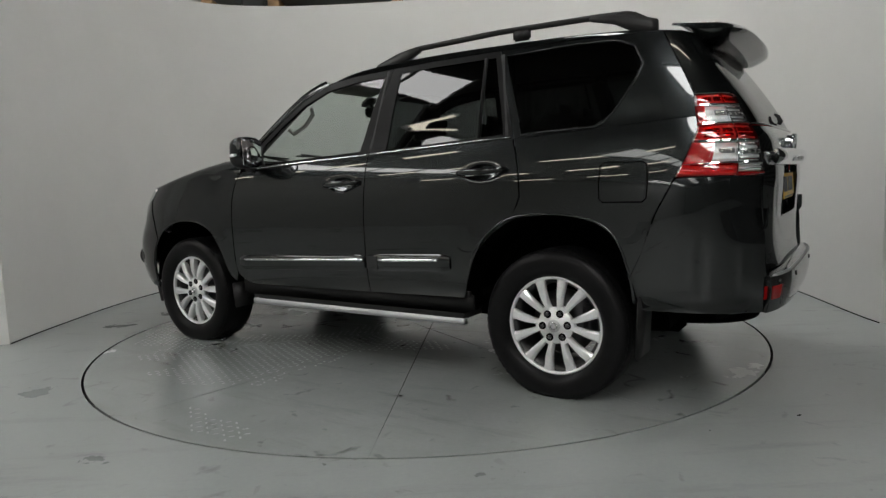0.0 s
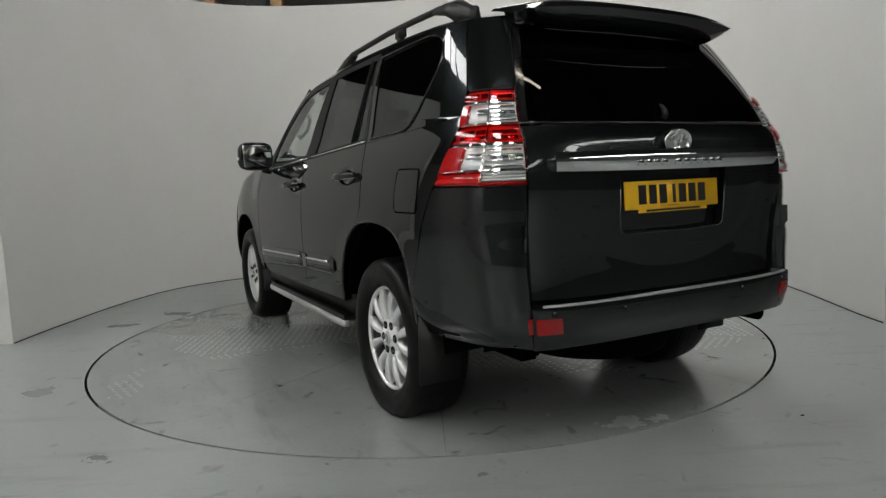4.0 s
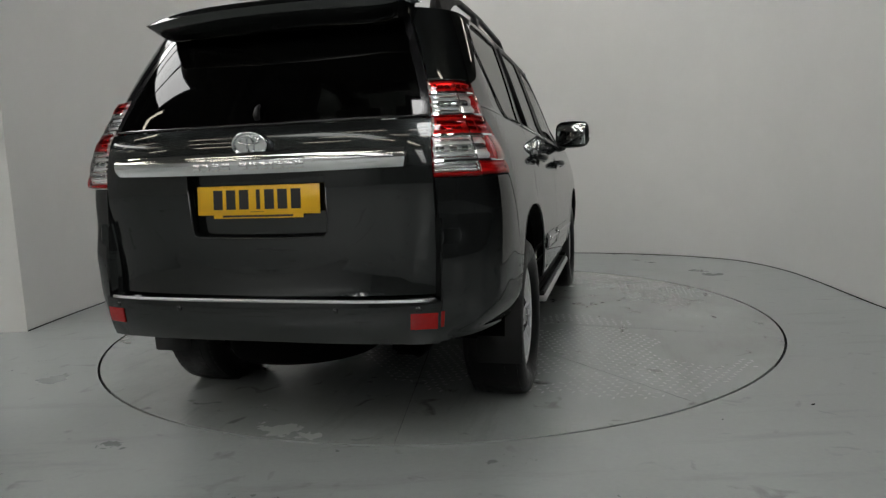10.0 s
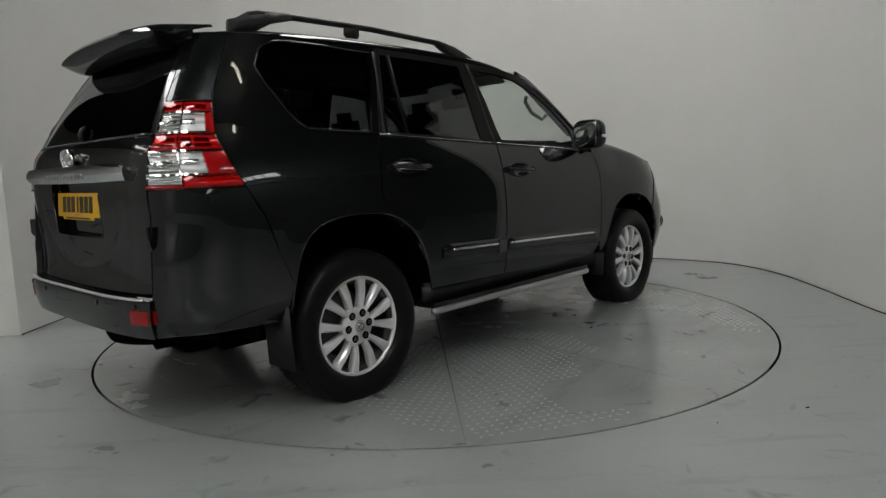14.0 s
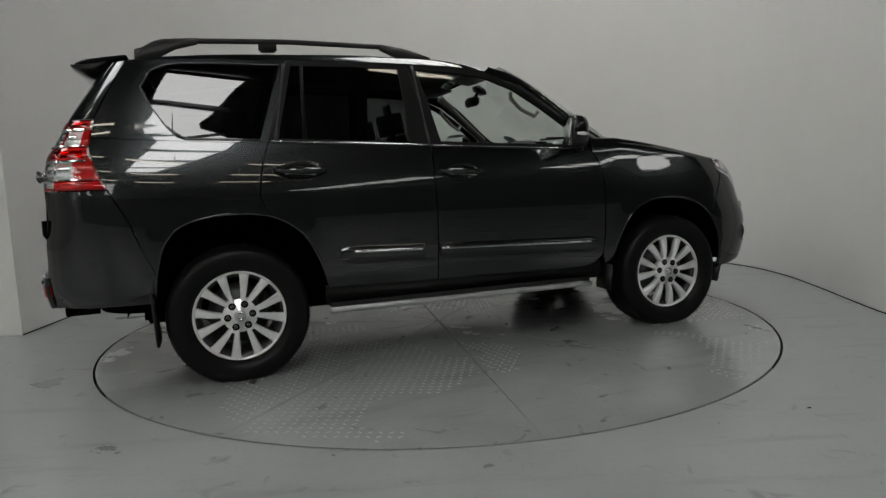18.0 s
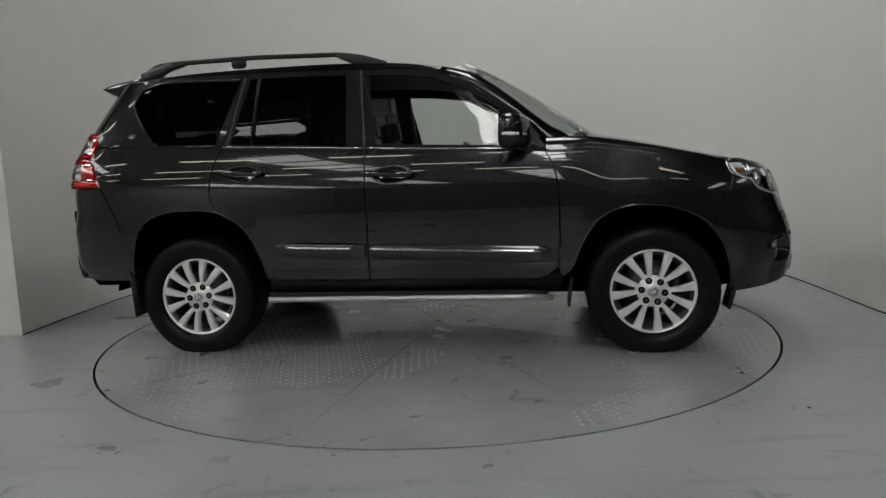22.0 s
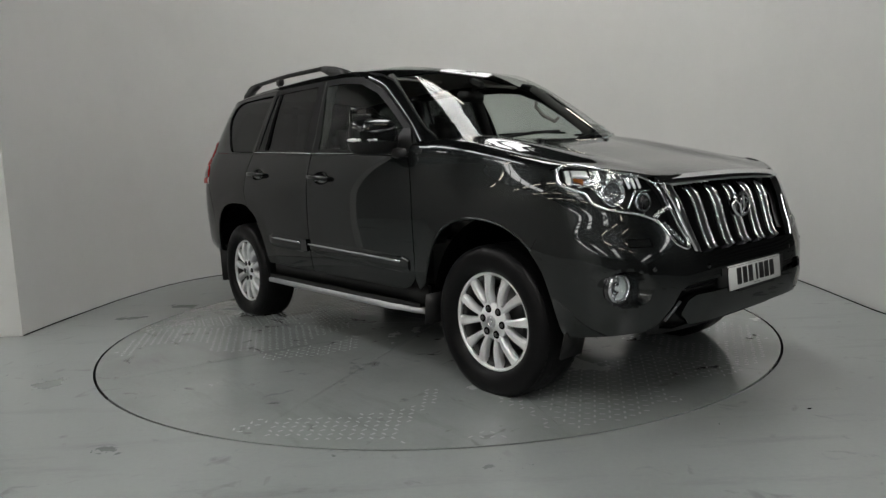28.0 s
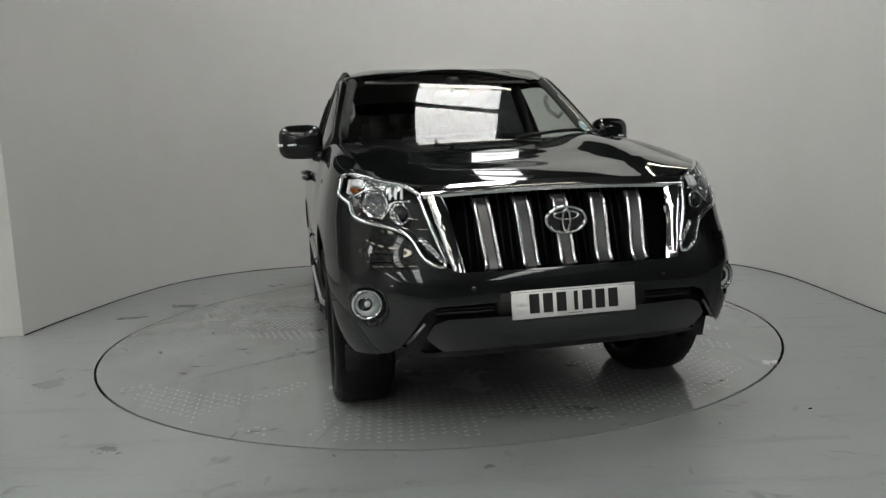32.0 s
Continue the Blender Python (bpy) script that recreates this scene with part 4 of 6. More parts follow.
        bmesh.ops.translate(b, verts=b.verts, vec=(c, 0, s_))
        part("nut_recess", b, UNDER, n)
    cap = part("centre_cap", lathe([(0.001, -0.002), (0.020, -0.001), (0.030, 0.002), (0.033, 0.008), (0.001, 0.010)], "y", 36), SATIN, w, "round silver centre cap")
    part("cap_mark", lathe([(0.014, -0.004), (0.018, -0.004), (0.018, 0.0), (0.014, 0.0)], "y", 28, True), CHROME, cap)
    return w


car = thing("car", "dark grey metallic off-road car with silver alloy wheels on a turntable", "car")
build_body(car)
wheel = build_wheel()
wheel.parent = car
wheel.matrix_basis = pose(1.395, -0.888, 0.353)


def turn_rim(w, degrees):
    """Each rim stands at its own angle; the tyre's flat spot stays below."""
    for c in w.children:
        if not c.name.startswith(("tyre", "tread", "caliper")):
            c.matrix_basis = Matrix.Rotation(radians(degrees), 4, "Y") @ c.matrix_basis


for x, y, heading, turned in ((-1.395, -0.888, 0, 24), (1.395, 0.888, 180, 10), (-1.395, 0.888, 180, 25)):
    turn_rim(copy_thing(wheel, pose(x, y, 0.353, 0, 0, heading)), turned)
turn_rim(wheel, -22)


# ---------------------------------------------------------------- the car: front end
def columns(point, us, zb, zt, nv, thick=0.0):
    """A skin of upright columns: chart angle u, from zb(u) to zt(u)."""
    n = len(us) - 1

    def fn(u, v):
        a = us[min(int(round(u * n)), n)]
        b, t = zb(a), zt(a)
        return point((a, b + (t - b) * v))
    return sheet(fn, n, nv, thick)


def steps(pts):
    xs, ys = [p[0] for p in pts], [p[1] for p in pts]
    return lambda a: float(np.interp(abs(a), xs, ys))


def build_front(car):
    # bumper skin
    top = steps([(0, 0.700), (f_of_y(0.43, 0.70), 0.700), (f_of_y(0.495, 0.72), 0.722), (20.8, 0.738), (25.6, 0.812), (28.9, 0.843), (35.2, 0.867), (45.7, 0.888), (51.0, 0.910), (52.5, 0.950),
                 (56.2, 0.966), (60.6, 0.986), (62.6, 1.000), (f_of_x(1.82, 0.98), 0.985), (f_of_x(1.79, 0.90), 0.90), (f_of_x(1.745, 0.80), 0.80), (f_of_x(1.705, 0.72), 0.722)])
    low = steps([(0, 0.585), (f_of_y(0.54, 0.58), 0.578), (f_of_y(0.585, 0.57), 0.560), (f_of_y(0.63, 0.5), 0.495), (f_of_y(0.68, 0.43), 0.425), (f_of_y(0.72, 0.40), 0.395), (f_of_y(0.80, 0.38), 0.372),
                 (f_of_x(1.825, 0.35), 0.347), (f_of_x(1.815, 0.42), 0.42), (f_of_x(1.80, 0.52), 0.52), (f_of_x(1.765, 0.63), 0.63), (f_of_x(1.706, 0.715), 0.718)])
    last = f_of_x(1.706, 0.718)
    us = np.linspace(-last, last, 281)
    fog_y, fog_z = 0.792, 0.578
    fog_x = F((f_of_y(fog_y + 0.040, fog_z), fog_z))[0]

    def swell(p):
        """A ledge under the lamps that runs out round the corners."""
        a, z = abs(p[0]), p[1]
        k = min(1.0, max(0.0, (a - 17) / 12)) * min(1.0, max(0.0, (last - a) / 16))
        k = k * k * (3 - 2 * k)
        e = (z - 0.715) / 0.10
        q = F(p, 1, 0.004 + 0.005 * k * math.exp(-e * e))
        k = min(1.0, max(0.0, (0.075 - math.hypot(abs(q[1]) - fog_y, z - fog_z)) / 0.012))
        k = k * k * (3 - 2 * k)
        return (q[0] * (1 - k) + fog_x * k, q[1], z)
    part("front_bumper", columns(swell, us, low, top, 60, 0.012), PAINT, car, "dark grey front bumper")
    # lower lip
    e = f_of_y(0.585, 0.5)
    lt = steps([(0, 0.528), (f_of_y(0.50, 0.53), 0.532), (f_of_y(0.55, 0.5), 0.515), (e, 0.47)])
    lb = steps([(0, 0.405), (f_of_y(0.52, 0.41), 0.405), (e, 0.455)])
    part("bumper_lip", columns(lambda p: F(p, 1, 0.012), np.linspace(-e, e, 61), lb, lt, 8, 0.05), PAINT, car, "dark grey lower bumper lip")
    e2 = f_of_y(0.70, 0.45)
    part("lower_intake", columns(lambda p: F(p, 1, -0.05), np.linspace(-e2, e2, 41), steps([(0, 0.36), (90, 0.36)]), steps([(0, 0.62), (90, 0.62)]), 4, 0.0), PLASTIC, car, "black lower air intake")
    for z in (0.548, 0.563):
        part("intake_slat", tube([F((a, z), 1, -0.025) for a in np.linspace(-f_of_y(0.56, 0.55), f_of_y(0.56, 0.55), 25)], 0.006, 6), PLASTIC, car)
    for s in (-1, 1):
        part("bumper_trim", tube([F((f_of_y(y, z), z), s, 0.004) for y, z in ((0.592, 0.516), (0.620, 0.482), (0.655, 0.438))], 0.006, 6), SATINDARK, car)
    part("undertray", sheet(lambda u, v: (1.55 + 0.62 * v, (2 * u - 1) * (0.78 - 0.2 * v), 0.33 + 0.06 * v), 12, 6, 0.01), UNDER, car)

    # grille
    g = part("grille", columns(lambda p: F(p, 1, -0.085), np.linspace(-f_of_y(0.56, 0.9), f_of_y(0.56, 0.9), 41), steps([(0, 0.685), (90, 0.685)]), steps([(0, 1.03), (90, 1.03)]), 6, 0.0), UNDER, car, "black grille")
    for k in range(-11, 12):
        y = k * 0.038
        part("fin", tube([F((math.copysign(f_of_y(y, z), y), z), 1, -0.074) for z in np.linspace(0.70, 0.985, 6)], 0.004, 5), SATINBLACK, g)
    for k in range(-2, 3):
        yt, yb = k * 0.170, k * 0.158

        def bar(y0, lift, wid):
            def fn(u, v):
                z = 0.706 + (0.970 - 0.706) * v
                y = (yb + (yt - yb) * v) + (2 * u - 1) * wid + y0
                sweep = 0.014 * math.exp(-(v / 0.06) ** 2)
                a = math.copysign(f_of_y(y, z), y)
                p = F((a, z), 1, lift + sweep)
                return (p[0] - 0.02 * max(0, v - 0.9) / 0.1, p[1], p[2])
            return fn
        b = part("grille_bar", sheet(bar(0, -0.024, 0.0175), 6, 16, 0.04), SATINMID, g, "satin silver grille bar with chrome edges")
        part("bar_back", sheet(bar(0, -0.042, 0.034), 6, 16, 0.03), SATINBLACK, b)
        for sy in (-1, 1):
            e = bar(sy * 0.0285, -0.026, 0.0)
            part("bar_edge", tube([e(0.5, v) for v in np.linspace(0, 1, 17)], 0.0075, 10), BRIGHT, b, "chrome edge")
    # chrome frame of the grille: upper bar and slanting sides
    ytop = lambda y: 0.985 + 0.012 * (1 - (abs(y) / 0.5) ** 2)

    def lip(u, v):
        y = (2 * u - 1) * 0.555
        z = ytop(y) - 0.006 + 0.044 * v
        p = F((math.copysign(f_of_y(y, z), y), z), 1, 0.018 - 0.014 * abs(2 * v - 1) ** 2)
        return p
    part("grille_top_bar", sheet(lip, 50, 8, 0.03), CHROME, g, "chrome bar over the grille")
    for s in (-1, 1):
        f = coons([(0.428, 0.700), (0.482, 0.712)], [(0.478, 0.985), (0.555, 0.990)], [(0.428, 0.700), (0.458, 0.85), (0.478, 0.985)], [(0.482, 0.712), (0.520, 0.85), (0.555, 0.990)])

        def sidebar(u, v):
            y, z = f(u, v)
            return F((f_of_y(y, z), z), s, 0.016 - 0.022 * abs(2 * u - 1) ** 2.5)
        part("grille_side_bar", sheet(sidebar, 12, 14, 0.03), CHROME, g, "chrome side bar")
    # oval emblem: plain rings
    em = part("emblem", oval_ring(0.090, 0.0585, 0.013, 0.012), CHROME, g, "plain chrome oval emblem")
    em.matrix_basis = Matrix.Translation((2.184, 0, 0.873)) @ EMBLEM_F
    for a, b, dz in ((0.020, 0.048, 0.0), (0.056, 0.020, 0.018)):
        o = part("emblem_oval", oval_ring(a, b, 0.008, 0.010), CHROME, em)
        o.matrix_basis = Matrix.Translation((0, dz, 0.001))
    part("emblem_back", prism([(0.082 * math.cos(t), 0.052 * math.sin(t)) for t in np.linspace(0, 2 * math.pi, 33)[:-1]], 0.006, pose(0, 0, -0.012)), GLOSSBLACK, em)

    # number plate with plain bars
    pl = part("front_plate", box((0.52, 0.111, 0.006), (0, 0, 0), 0.002, 1), PLATE_W, car, "white number plate with dark bars")
    pl.matrix_basis = Matrix.Translation((2.256, 0, 0.567)) @ EMBLEM_F @ pose(0, 0, 0, -6)
    for k, (x, w) in enumerate(((-0.168, 0.040), (-0.112, 0.040), (-0.056, 0.040), (0.005, 0.016), (0.052, 0.040), (0.107, 0.040), (0.163, 0.040))):
        part("plain_bar", box((w, 0.075, 0.002), (x, 0.002, 0.0038)), INK, pl)
    part("plate_strip", box((0.36, 0.014, 0.004), (0.0, -0.060, 0.0)), INK, pl)
    part("plain_bar", box((0.06, 0.002, 0.001), (0.0, -0.045, 0.0036)), INK, pl)
    part("plate_bracket", box((0.05, 0.62, 0.10), (2.229, 0, 0.575), 0.01), PLASTIC, car)
    for s in (-1, 1):
        build_headlamp(car, s)
        # fog lamp
        c = Vector((fog_x + 0.008, s * fog_y, fog_z))
        q = Vector((1.0, s * 0.15, 0)).normalized().to_track_quat("Z", "Y").to_matrix().to_4x4()
        m = Matrix.Translation(c) @ q @ Matrix.Diagonal((1.06, 1.06, 1.0, 1))
        fl = part("fog_lamp", lathe([(0.001, -0.03), (0.030, -0.025), (0.046, -0.006), (0.050, 0.004), (0.047, 0.010), (0.056, 0.012), (0.060, 0.004), (0.060, -0.03)], "z", 40), HEADSILVER, car, "round chrome fog lamp")
        part("reflector", lathe([(0.012, -0.014), (0.028, -0.008), (0.044, 0.002), (0.046, 0.000), (0.030, -0.012), (0.012, -0.018)], "z", 12, True), LAMPSILVER, fl)
        fl.matrix_basis = m
        part("lens", lathe([(0.048, 0.004), (0.036, 0.012), (0.018, 0.016), (0.001, 0.017)], "z", 32), LENS_CLEAR, fl)
        part("bulb", lathe([(0.012, -0.025), (0.012, 0.0), (0.006, 0.004), (0.001, 0.005)], "z", 16), LAMPSILVER, fl)
        part("recess", lathe([(0.059, 0.002), (0.066, 0.004), (0.068, 0.0), (0.068, -0.02), (0.059, -0.02)], "z", 40, True), GLOSSBLACK, fl)
        # parking sensors, washer cover
        for y, z in ((0.40, 0.640), (0.70, 0.655)):
            sp = part("sensor", lathe([(0.001, 0.002), (0.010, 0.002), (0.012, -0.004), (0.001, -0.004)], "z", 16), PAINT, car)
            sp.matrix_basis = Matrix.Translation(F((f_of_y(y, z), z), s, 0.005 if y < 0.5 else 0.009)) @ Vector((1, s * 0.2, 0)).to_track_quat("Z", "Y").to_matrix().to_4x4()
        wz = coons([(0.69, 0.748), (0.765, 0.748)], [(0.69, 0.775), (0.765, 0.775)], [(0.69, 0.748), (0.69, 0.775)], [(0.765, 0.748), (0.765, 0.775)])
        part("washer_cover", sheet(lambda u, v: F((f_of_y(wz(u, v)[0], wz(u, v)[1]), wz(u, v)[1]), s, 0.011), 4, 2, 0.01), PAINT, car)
        part("washer_gap", tube([F((f_of_y(y, z), z), s, 0.010) for y, z in ((0.688, 0.746), (0.728, 0.746), (0.767, 0.746), (0.767, 0.777), (0.728, 0.777), (0.688, 0.777), (0.688, 0.746))], 0.002, 5), UNDER, car)


def oval_ring(a, b, w, d, seg=40):
    """An upright oval hoop in x, y with a rounded face towards +z."""
    bm = bmesh.new()
    rings = []
    for k in range(seg):
        t = 2 * math.pi * k / seg
        c, s = math.cos(t), math.sin(t)
        n = Vector((c * b, s * a, 0)).normalized()
        p = Vector((a * c, b * s, 0))
        rings.append([bm.verts.new(p + n * o + Vector((0, 0, h))) for o, h in ((0, -d), (0, d * 0.3), (-w * 0.25, d * 0.7), (-w * 0.75, d * 0.7), (-w, d * 0.3), (-w, -d))])
    for k in range(seg):
        p, q = rings[k], rings[(k + 1) % seg]
        for j in range(6):
            bm.faces.new((p[j], q[j], q[(j + 1) % 6], p[(j + 1) % 6]))
    bmesh.ops.recalc_face_normals(bm, faces=bm.faces)
    return smooth(bm)


# local x to the car's side, y up, z out: on the nose and on the tail
EMBLEM_F = Matrix(((0, 0, 1, 0), (1, 0, 0, 0), (0, 1, 0, 0), (0, 0, 0, 1)))
EMBLEM_B = Matrix(((0, 0, -1, 0), (-1, 0, 0, 0), (0, 1, 0, 0), (0, 0, 0, 1)))


def build_headlamp(car, s):
    low = [(62.6, 1.008), (60.6, 0.993), (56.2, 0.974), (53.2, 0.960), (51.2, 0.921), (45.7, 0.897), (35.2, 0.876), (28.9, 0.852), (25.6, 0.821), (20.8, 0.747), (f_of_y(0.497, 0.73), 0.730)]
    up = [(61.2, 1.070), (58.5, 1.078), (52.8, 1.080), (44.9, 1.066), (36.4, 1.047), (28.7, 1.028), (f_of_y(0.575, 0.992), 0.992)]
    left = [low[0], (62.6, 1.04), up[0]]
    right = [low[-1], (f_of_y(0.536, 0.85), 0.85), up[-1]]
    f = coons(low, up, left, right)
    lamp = part("headlamp", sheet(lambda u, v: F(f(u, v), s, -0.055), 24, 12, 0.0), PLASTIC, car, "headlamp with chrome bezel and clear lens")
    le = part("lens", sheet(lambda u, v: F(f(u, v), s, 0.006), 28, 14, 0.0), LENS_CLEAR, lamp)
    le.visible_shadow = False
    loop = low + right[1:] + up[::-1][1:] + [low[0]]
    c = curve(loop)
    bez = curve(up[:2][::-1] + left[1:2] + low + right[1:])
    part("bezel", tube([F(bez(t), s, -0.001) for t in np.linspace(0, 1, 70)], 0.0090, 8), CHROME, lamp, "chrome bezel")
    topb = curve(up)
    part("upper_bezel", tube([F(topb(t), s, -0.006) for t in np.linspace(0, 1, 30)], 0.008, 8), CHROME, lamp)
    # side wall of the housing
    part("housing", sheet(lambda u, v: F(c(u), s, -0.055 + 0.055 * v), 60, 2, 0.0), PLASTIC, lamp)

    def bowl(y, z, r, depth, material, name, lift=-0.03, aim=0.45):
        p = Vector(F((f_of_y(y, z), z), s, lift))
        m = Matrix.Translation(p) @ Vector((1, s * aim, 0.05)).to_track_quat("Z", "Y").to_matrix().to_4x4()
        o = part(name, lathe([(0.004, -depth), (r * 0.45, -depth * 0.85), (r * 0.8, -depth * 0.45), (r, 0.0), (r + 0.004, 0.0), (r + 0.004, -depth)], "z", 32), material, lamp)
        o.matrix_basis = m
        return o, m
    FA = lambda a, z, lift: F((a, z), s, lift)
    cell = coons([(60.8, 1.003), (56, 0.986), (50.6, 0.975)], [(60, 1.066), (55, 1.068), (49, 1.066)], [(60.8, 1.003), (60, 1.066)], [(50.6, 0.975), (49, 1.066)])
    part("corner_reflector", sheet(lambda u, v: FA(*cell(u, v), -0.040 + 0.012 * abs(math.sin(9 * v))), 12, 24, 0.0), HEADSILVER, lamp, "ribbed silver corner reflector")
    for u0, u1, v0, v1, m, nm in ((0.35, 0.72, 0.28, 0.50, AMBER, "amber_lamp"), (0.08, 0.26, 0.1, 0.9, LAMPSILVER, "clear_cell"), (0.35, 0.95, 0.62, 0.90, LAMPSILVER, "clear_cell")):
        part(nm, sheet(lambda u, v: FA(*cell(u0 + (u1 - u0) * u, v0 + (v1 - v0) * v), -0.020), 5, 4, 0.012), m, lamp)
    fl = coons([(48.5, 0.985), (42, 1.0), (33, 0.985)], [(48.5, 1.064), (40, 1.052), (30, 1.024)], [(48.5, 0.985), (48.5, 1.064)], [(33, 0.985), (30, 1.024)])
    part("fluted_reflector", sheet(lambda u, v: FA(*fl(u, v), -0.036 + 0.010 * abs(math.sin(8 * u)) + 0.012 * v), 60, 8, 0.0), HEADSILVER, lamp, "fluted silver reflector")
    b1, m = bowl(0.752, 0.956, 0.050, 0.035, HEADSILVER, "main_reflector", -0.022)
    part("bulb", lathe([(0.010, -0.030), (0.010, -0.002), (0.005, 0.002), (0.001, 0.003)], "z", 16), CHROME, b1)
    for k in range(-2, 3):
        part("facet", box((0.003, 0.08 - abs(k) * 0.012, 0.012), (k * 0.017, 0, -0.014)), HEADSILVER, b1)
    b2, m = bowl(0.657, 0.920, 0.036, 0.02, CHROME, "projector_ring", -0.012, 0.3)
    part("projector_lens", lathe([(0.030, -0.004), (0.026, 0.008), (0.014, 0.015), (0.001, 0.017)], "z", 32), GLOSSBLACK, b2, "dark glass projector lens")
    # chrome strips and fins across the lamp
    for pts, r in (([(0.725, 0.900), (0.700, 0.935), (0.676, 0.964), (0.650, 0.967), (0.610, 0.968)], 0.006), ([(0.838, 0.985), (0.80, 1.0), (0.76, 1.018), (0.70, 1.015)], 0.006)):
        q = curve(pts)
        part("chrome_strip", tube([F((f_of_y(*q(t)), q(t)[1]), s, -0.010) for t in np.linspace(0, 1, 14)], r, 6), CHROME, lamp)
    for k in range(3):
        y = 0.690 - 0.022 * k
        part("silver_fin", tube([F((f_of_y(y - 0.006 * t, 0.978 + 0.040 * t), 0.978 + 0.040 * t), s, -0.014) for t in np.linspace(0, 1, 5)], 0.006, 6), LAMPSILVER, lamp)
    for k in range(6):
        t = k / 5
        y, z = 0.590 - 0.070 * t, 0.826 - 0.078 * t
        p = part("led_lamp", lathe([(0.001, -0.004), (0.007, -0.003), (0.010, 0.0), (0.011, -0.002), (0.011, -0.012), (0.001, -0.012)], "z", 14), HEADSILVER, lamp, "small daytime lamp")
        p.matrix_basis = Matrix.Translation(F((f_of_y(y, z), z), s, -0.012)) @ Vector((1, s * 0.2, 0)).to_track_quat("Z", "Y").to_matrix().to_4x4()


build_front(car)


# ---------------------------------------------------------------- the car: rear end
gate_y = spline([0.60, 0.70, 0.80, 0.90, 1.05, 1.16, 1.26, 1.40, 1.55, 1.70], [0.700, 0.708, 0.708, 0.702, 0.692, 0.688, 0.680, 0.645, 0.590, 0.525])
SIDE_END = spline([0.62, 0.74, 0.88, 1.02, 1.12, 1.20, 1.25, 1.30, 1.40, 1.53, 1.70], [-1.785, -1.84, -1.885, -1.955, -2.005, -2.032, -2.044, -2.034, -2.016, -1.952, -1.86])


def BY(y, z, lift=0.0):
    return B((math.copysign(b_of_y(y, z), y), z), 1, lift)


def inset(z):
    """How far the tailgate's lower skin lies within the corners."""
    k = min(1.0, max(0.0, (1.10 - z) / 0.40))
    return -0.030 * k * k * (3 - 2 * k)


def moved(bm, by):
    bmesh.ops.translate(bm, verts=bm.verts, vec=by)
    return bm


def build_rear(car):
    gate = new("tailgate")
    gate.parent = car
    gate["label"] = "dark grey tailgate with a dark window"
    # lower skin round the plate's recess
    outer = [(-gate_y(0.632), 0.632), (0, 0.625), (gate_y(0.632), 0.632), (gate_y(0.8), 0.80), (gate_y(0.95), 0.95), (gate_y(1.1), 1.10), (gate_y(1.255), 1.255), (0, 1.262), (-gate_y(1.255), 1.255), (-gate_y(1.1), 1.10), (-gate_y(0.95), 0.95), (-gate_y(0.8), 0.80)]
    inner = [(-0.275, 0.842), (0, 0.838), (0.275, 0.842), (0.292, 0.86), (0.292, 0.93), (0.292, 1.01), (0.290, 1.085), (0, 1.087), (-0.290, 1.085), (-0.292, 1.01), (-0.292, 0.93), (-0.292, 0.86)]
    r = corner_ring(outer, inner)

    def skin(u, v):
        y, z = r(u, v)
        crease = 0.0017 * math.exp(-((math.hypot(y / 0.50, (z - 0.98) / 0.28) - 1) / 0.06) ** 2) * (1 if z < 1.0 else 0)
        return BY(y, z, 0.002 - crease + inset(z))
    part("gate_skin", sheet(skin, 144, 22, 0.035), PAINT, gate)
    part("plate_recess", sheet(lambda u, v: BY((2 * u - 1) * 0.31, 0.825 + 0.28 * v, -0.034 - 0.030 * (1 - v)), 10, 6, 0.0), PAINT, gate)
    part("recess_trim", tube([BY(y, z, 0.001 + inset(z)) for y, z in [(-0.292, 1.03), (-0.292, 0.875), (-0.287, 0.853), (-0.27, 0.844), (-0.1, 0.840), (0.1, 0.840), (0.27, 0.844), (0.287, 0.853), (0.292, 0.875), (0.292, 1.03)]], 0.004, 6), PAINT, gate)
    # window
    gl = part("rear_window", sheet(lambda u, v: BY((2 * u - 1) * (gate_y(1.266 + 0.434 * v) - 0.012), 1.266 + 0.434 * v, -0.002), 36, 18, 0.0), GLASS_REAR, gate, "dark tinted rear window")
    gl.visible_shadow = False
    for s in (-1, 1):
        part("window_edge", sheet(lambda u, v: BY(s * (gate_y(1.262 + 0.438 * v) - 0.03 * u), 1.262 + 0.438 * v, 0.0), 3, 16, 0.02), GLOSSBLACK, gl)
    part("window_sill", tube([BY(y, 1.266, 0.002) for y in np.linspace(-0.67, 0.67, 25)], 0.006, 6), GLOSSBLACK, gl)
    # chrome garnish with a ribbed end and plain bars for its lettering
    def gar(u, v):
        y = (2 * u - 1) * 0.583
        k = abs(2 * u - 1)
        z0, z1 = 1.083 + 0.006 * k ** 2, 1.160 - 0.004 * k ** 2
        return BY(y, z0 + (z1 - z0) * v, 0.044 - 0.012 * abs(2 * v - 1.25) ** 2 - 0.006 * k ** 6)
    g = part("chrome_garnish", sheet(gar, 48, 8, 0.07), CHROME, gate, "chrome bar across the tailgate")
    widths = [0.028, 0.032, 0.032, 0.032, 0.0, 0.032, 0.032, 0.030, 0.012, 0.030, 0.030, 0.030]
    y = 0.225
    for w in widths:
        if w:
            c = Vector(BY(y - w / 2, 1.112, 0.043))
            part("plain_bar", box((0.004, w, 0.026), c - Vector((-0.002, 0, 0)), 0.001, 1), CHROME, g)
        y -= (w or 0.02) + 0.009
    em = part("emblem", oval_ring(0.074, 0.050, 0.010, 0.010), CHROME, gate, "plain chrome oval emblem")
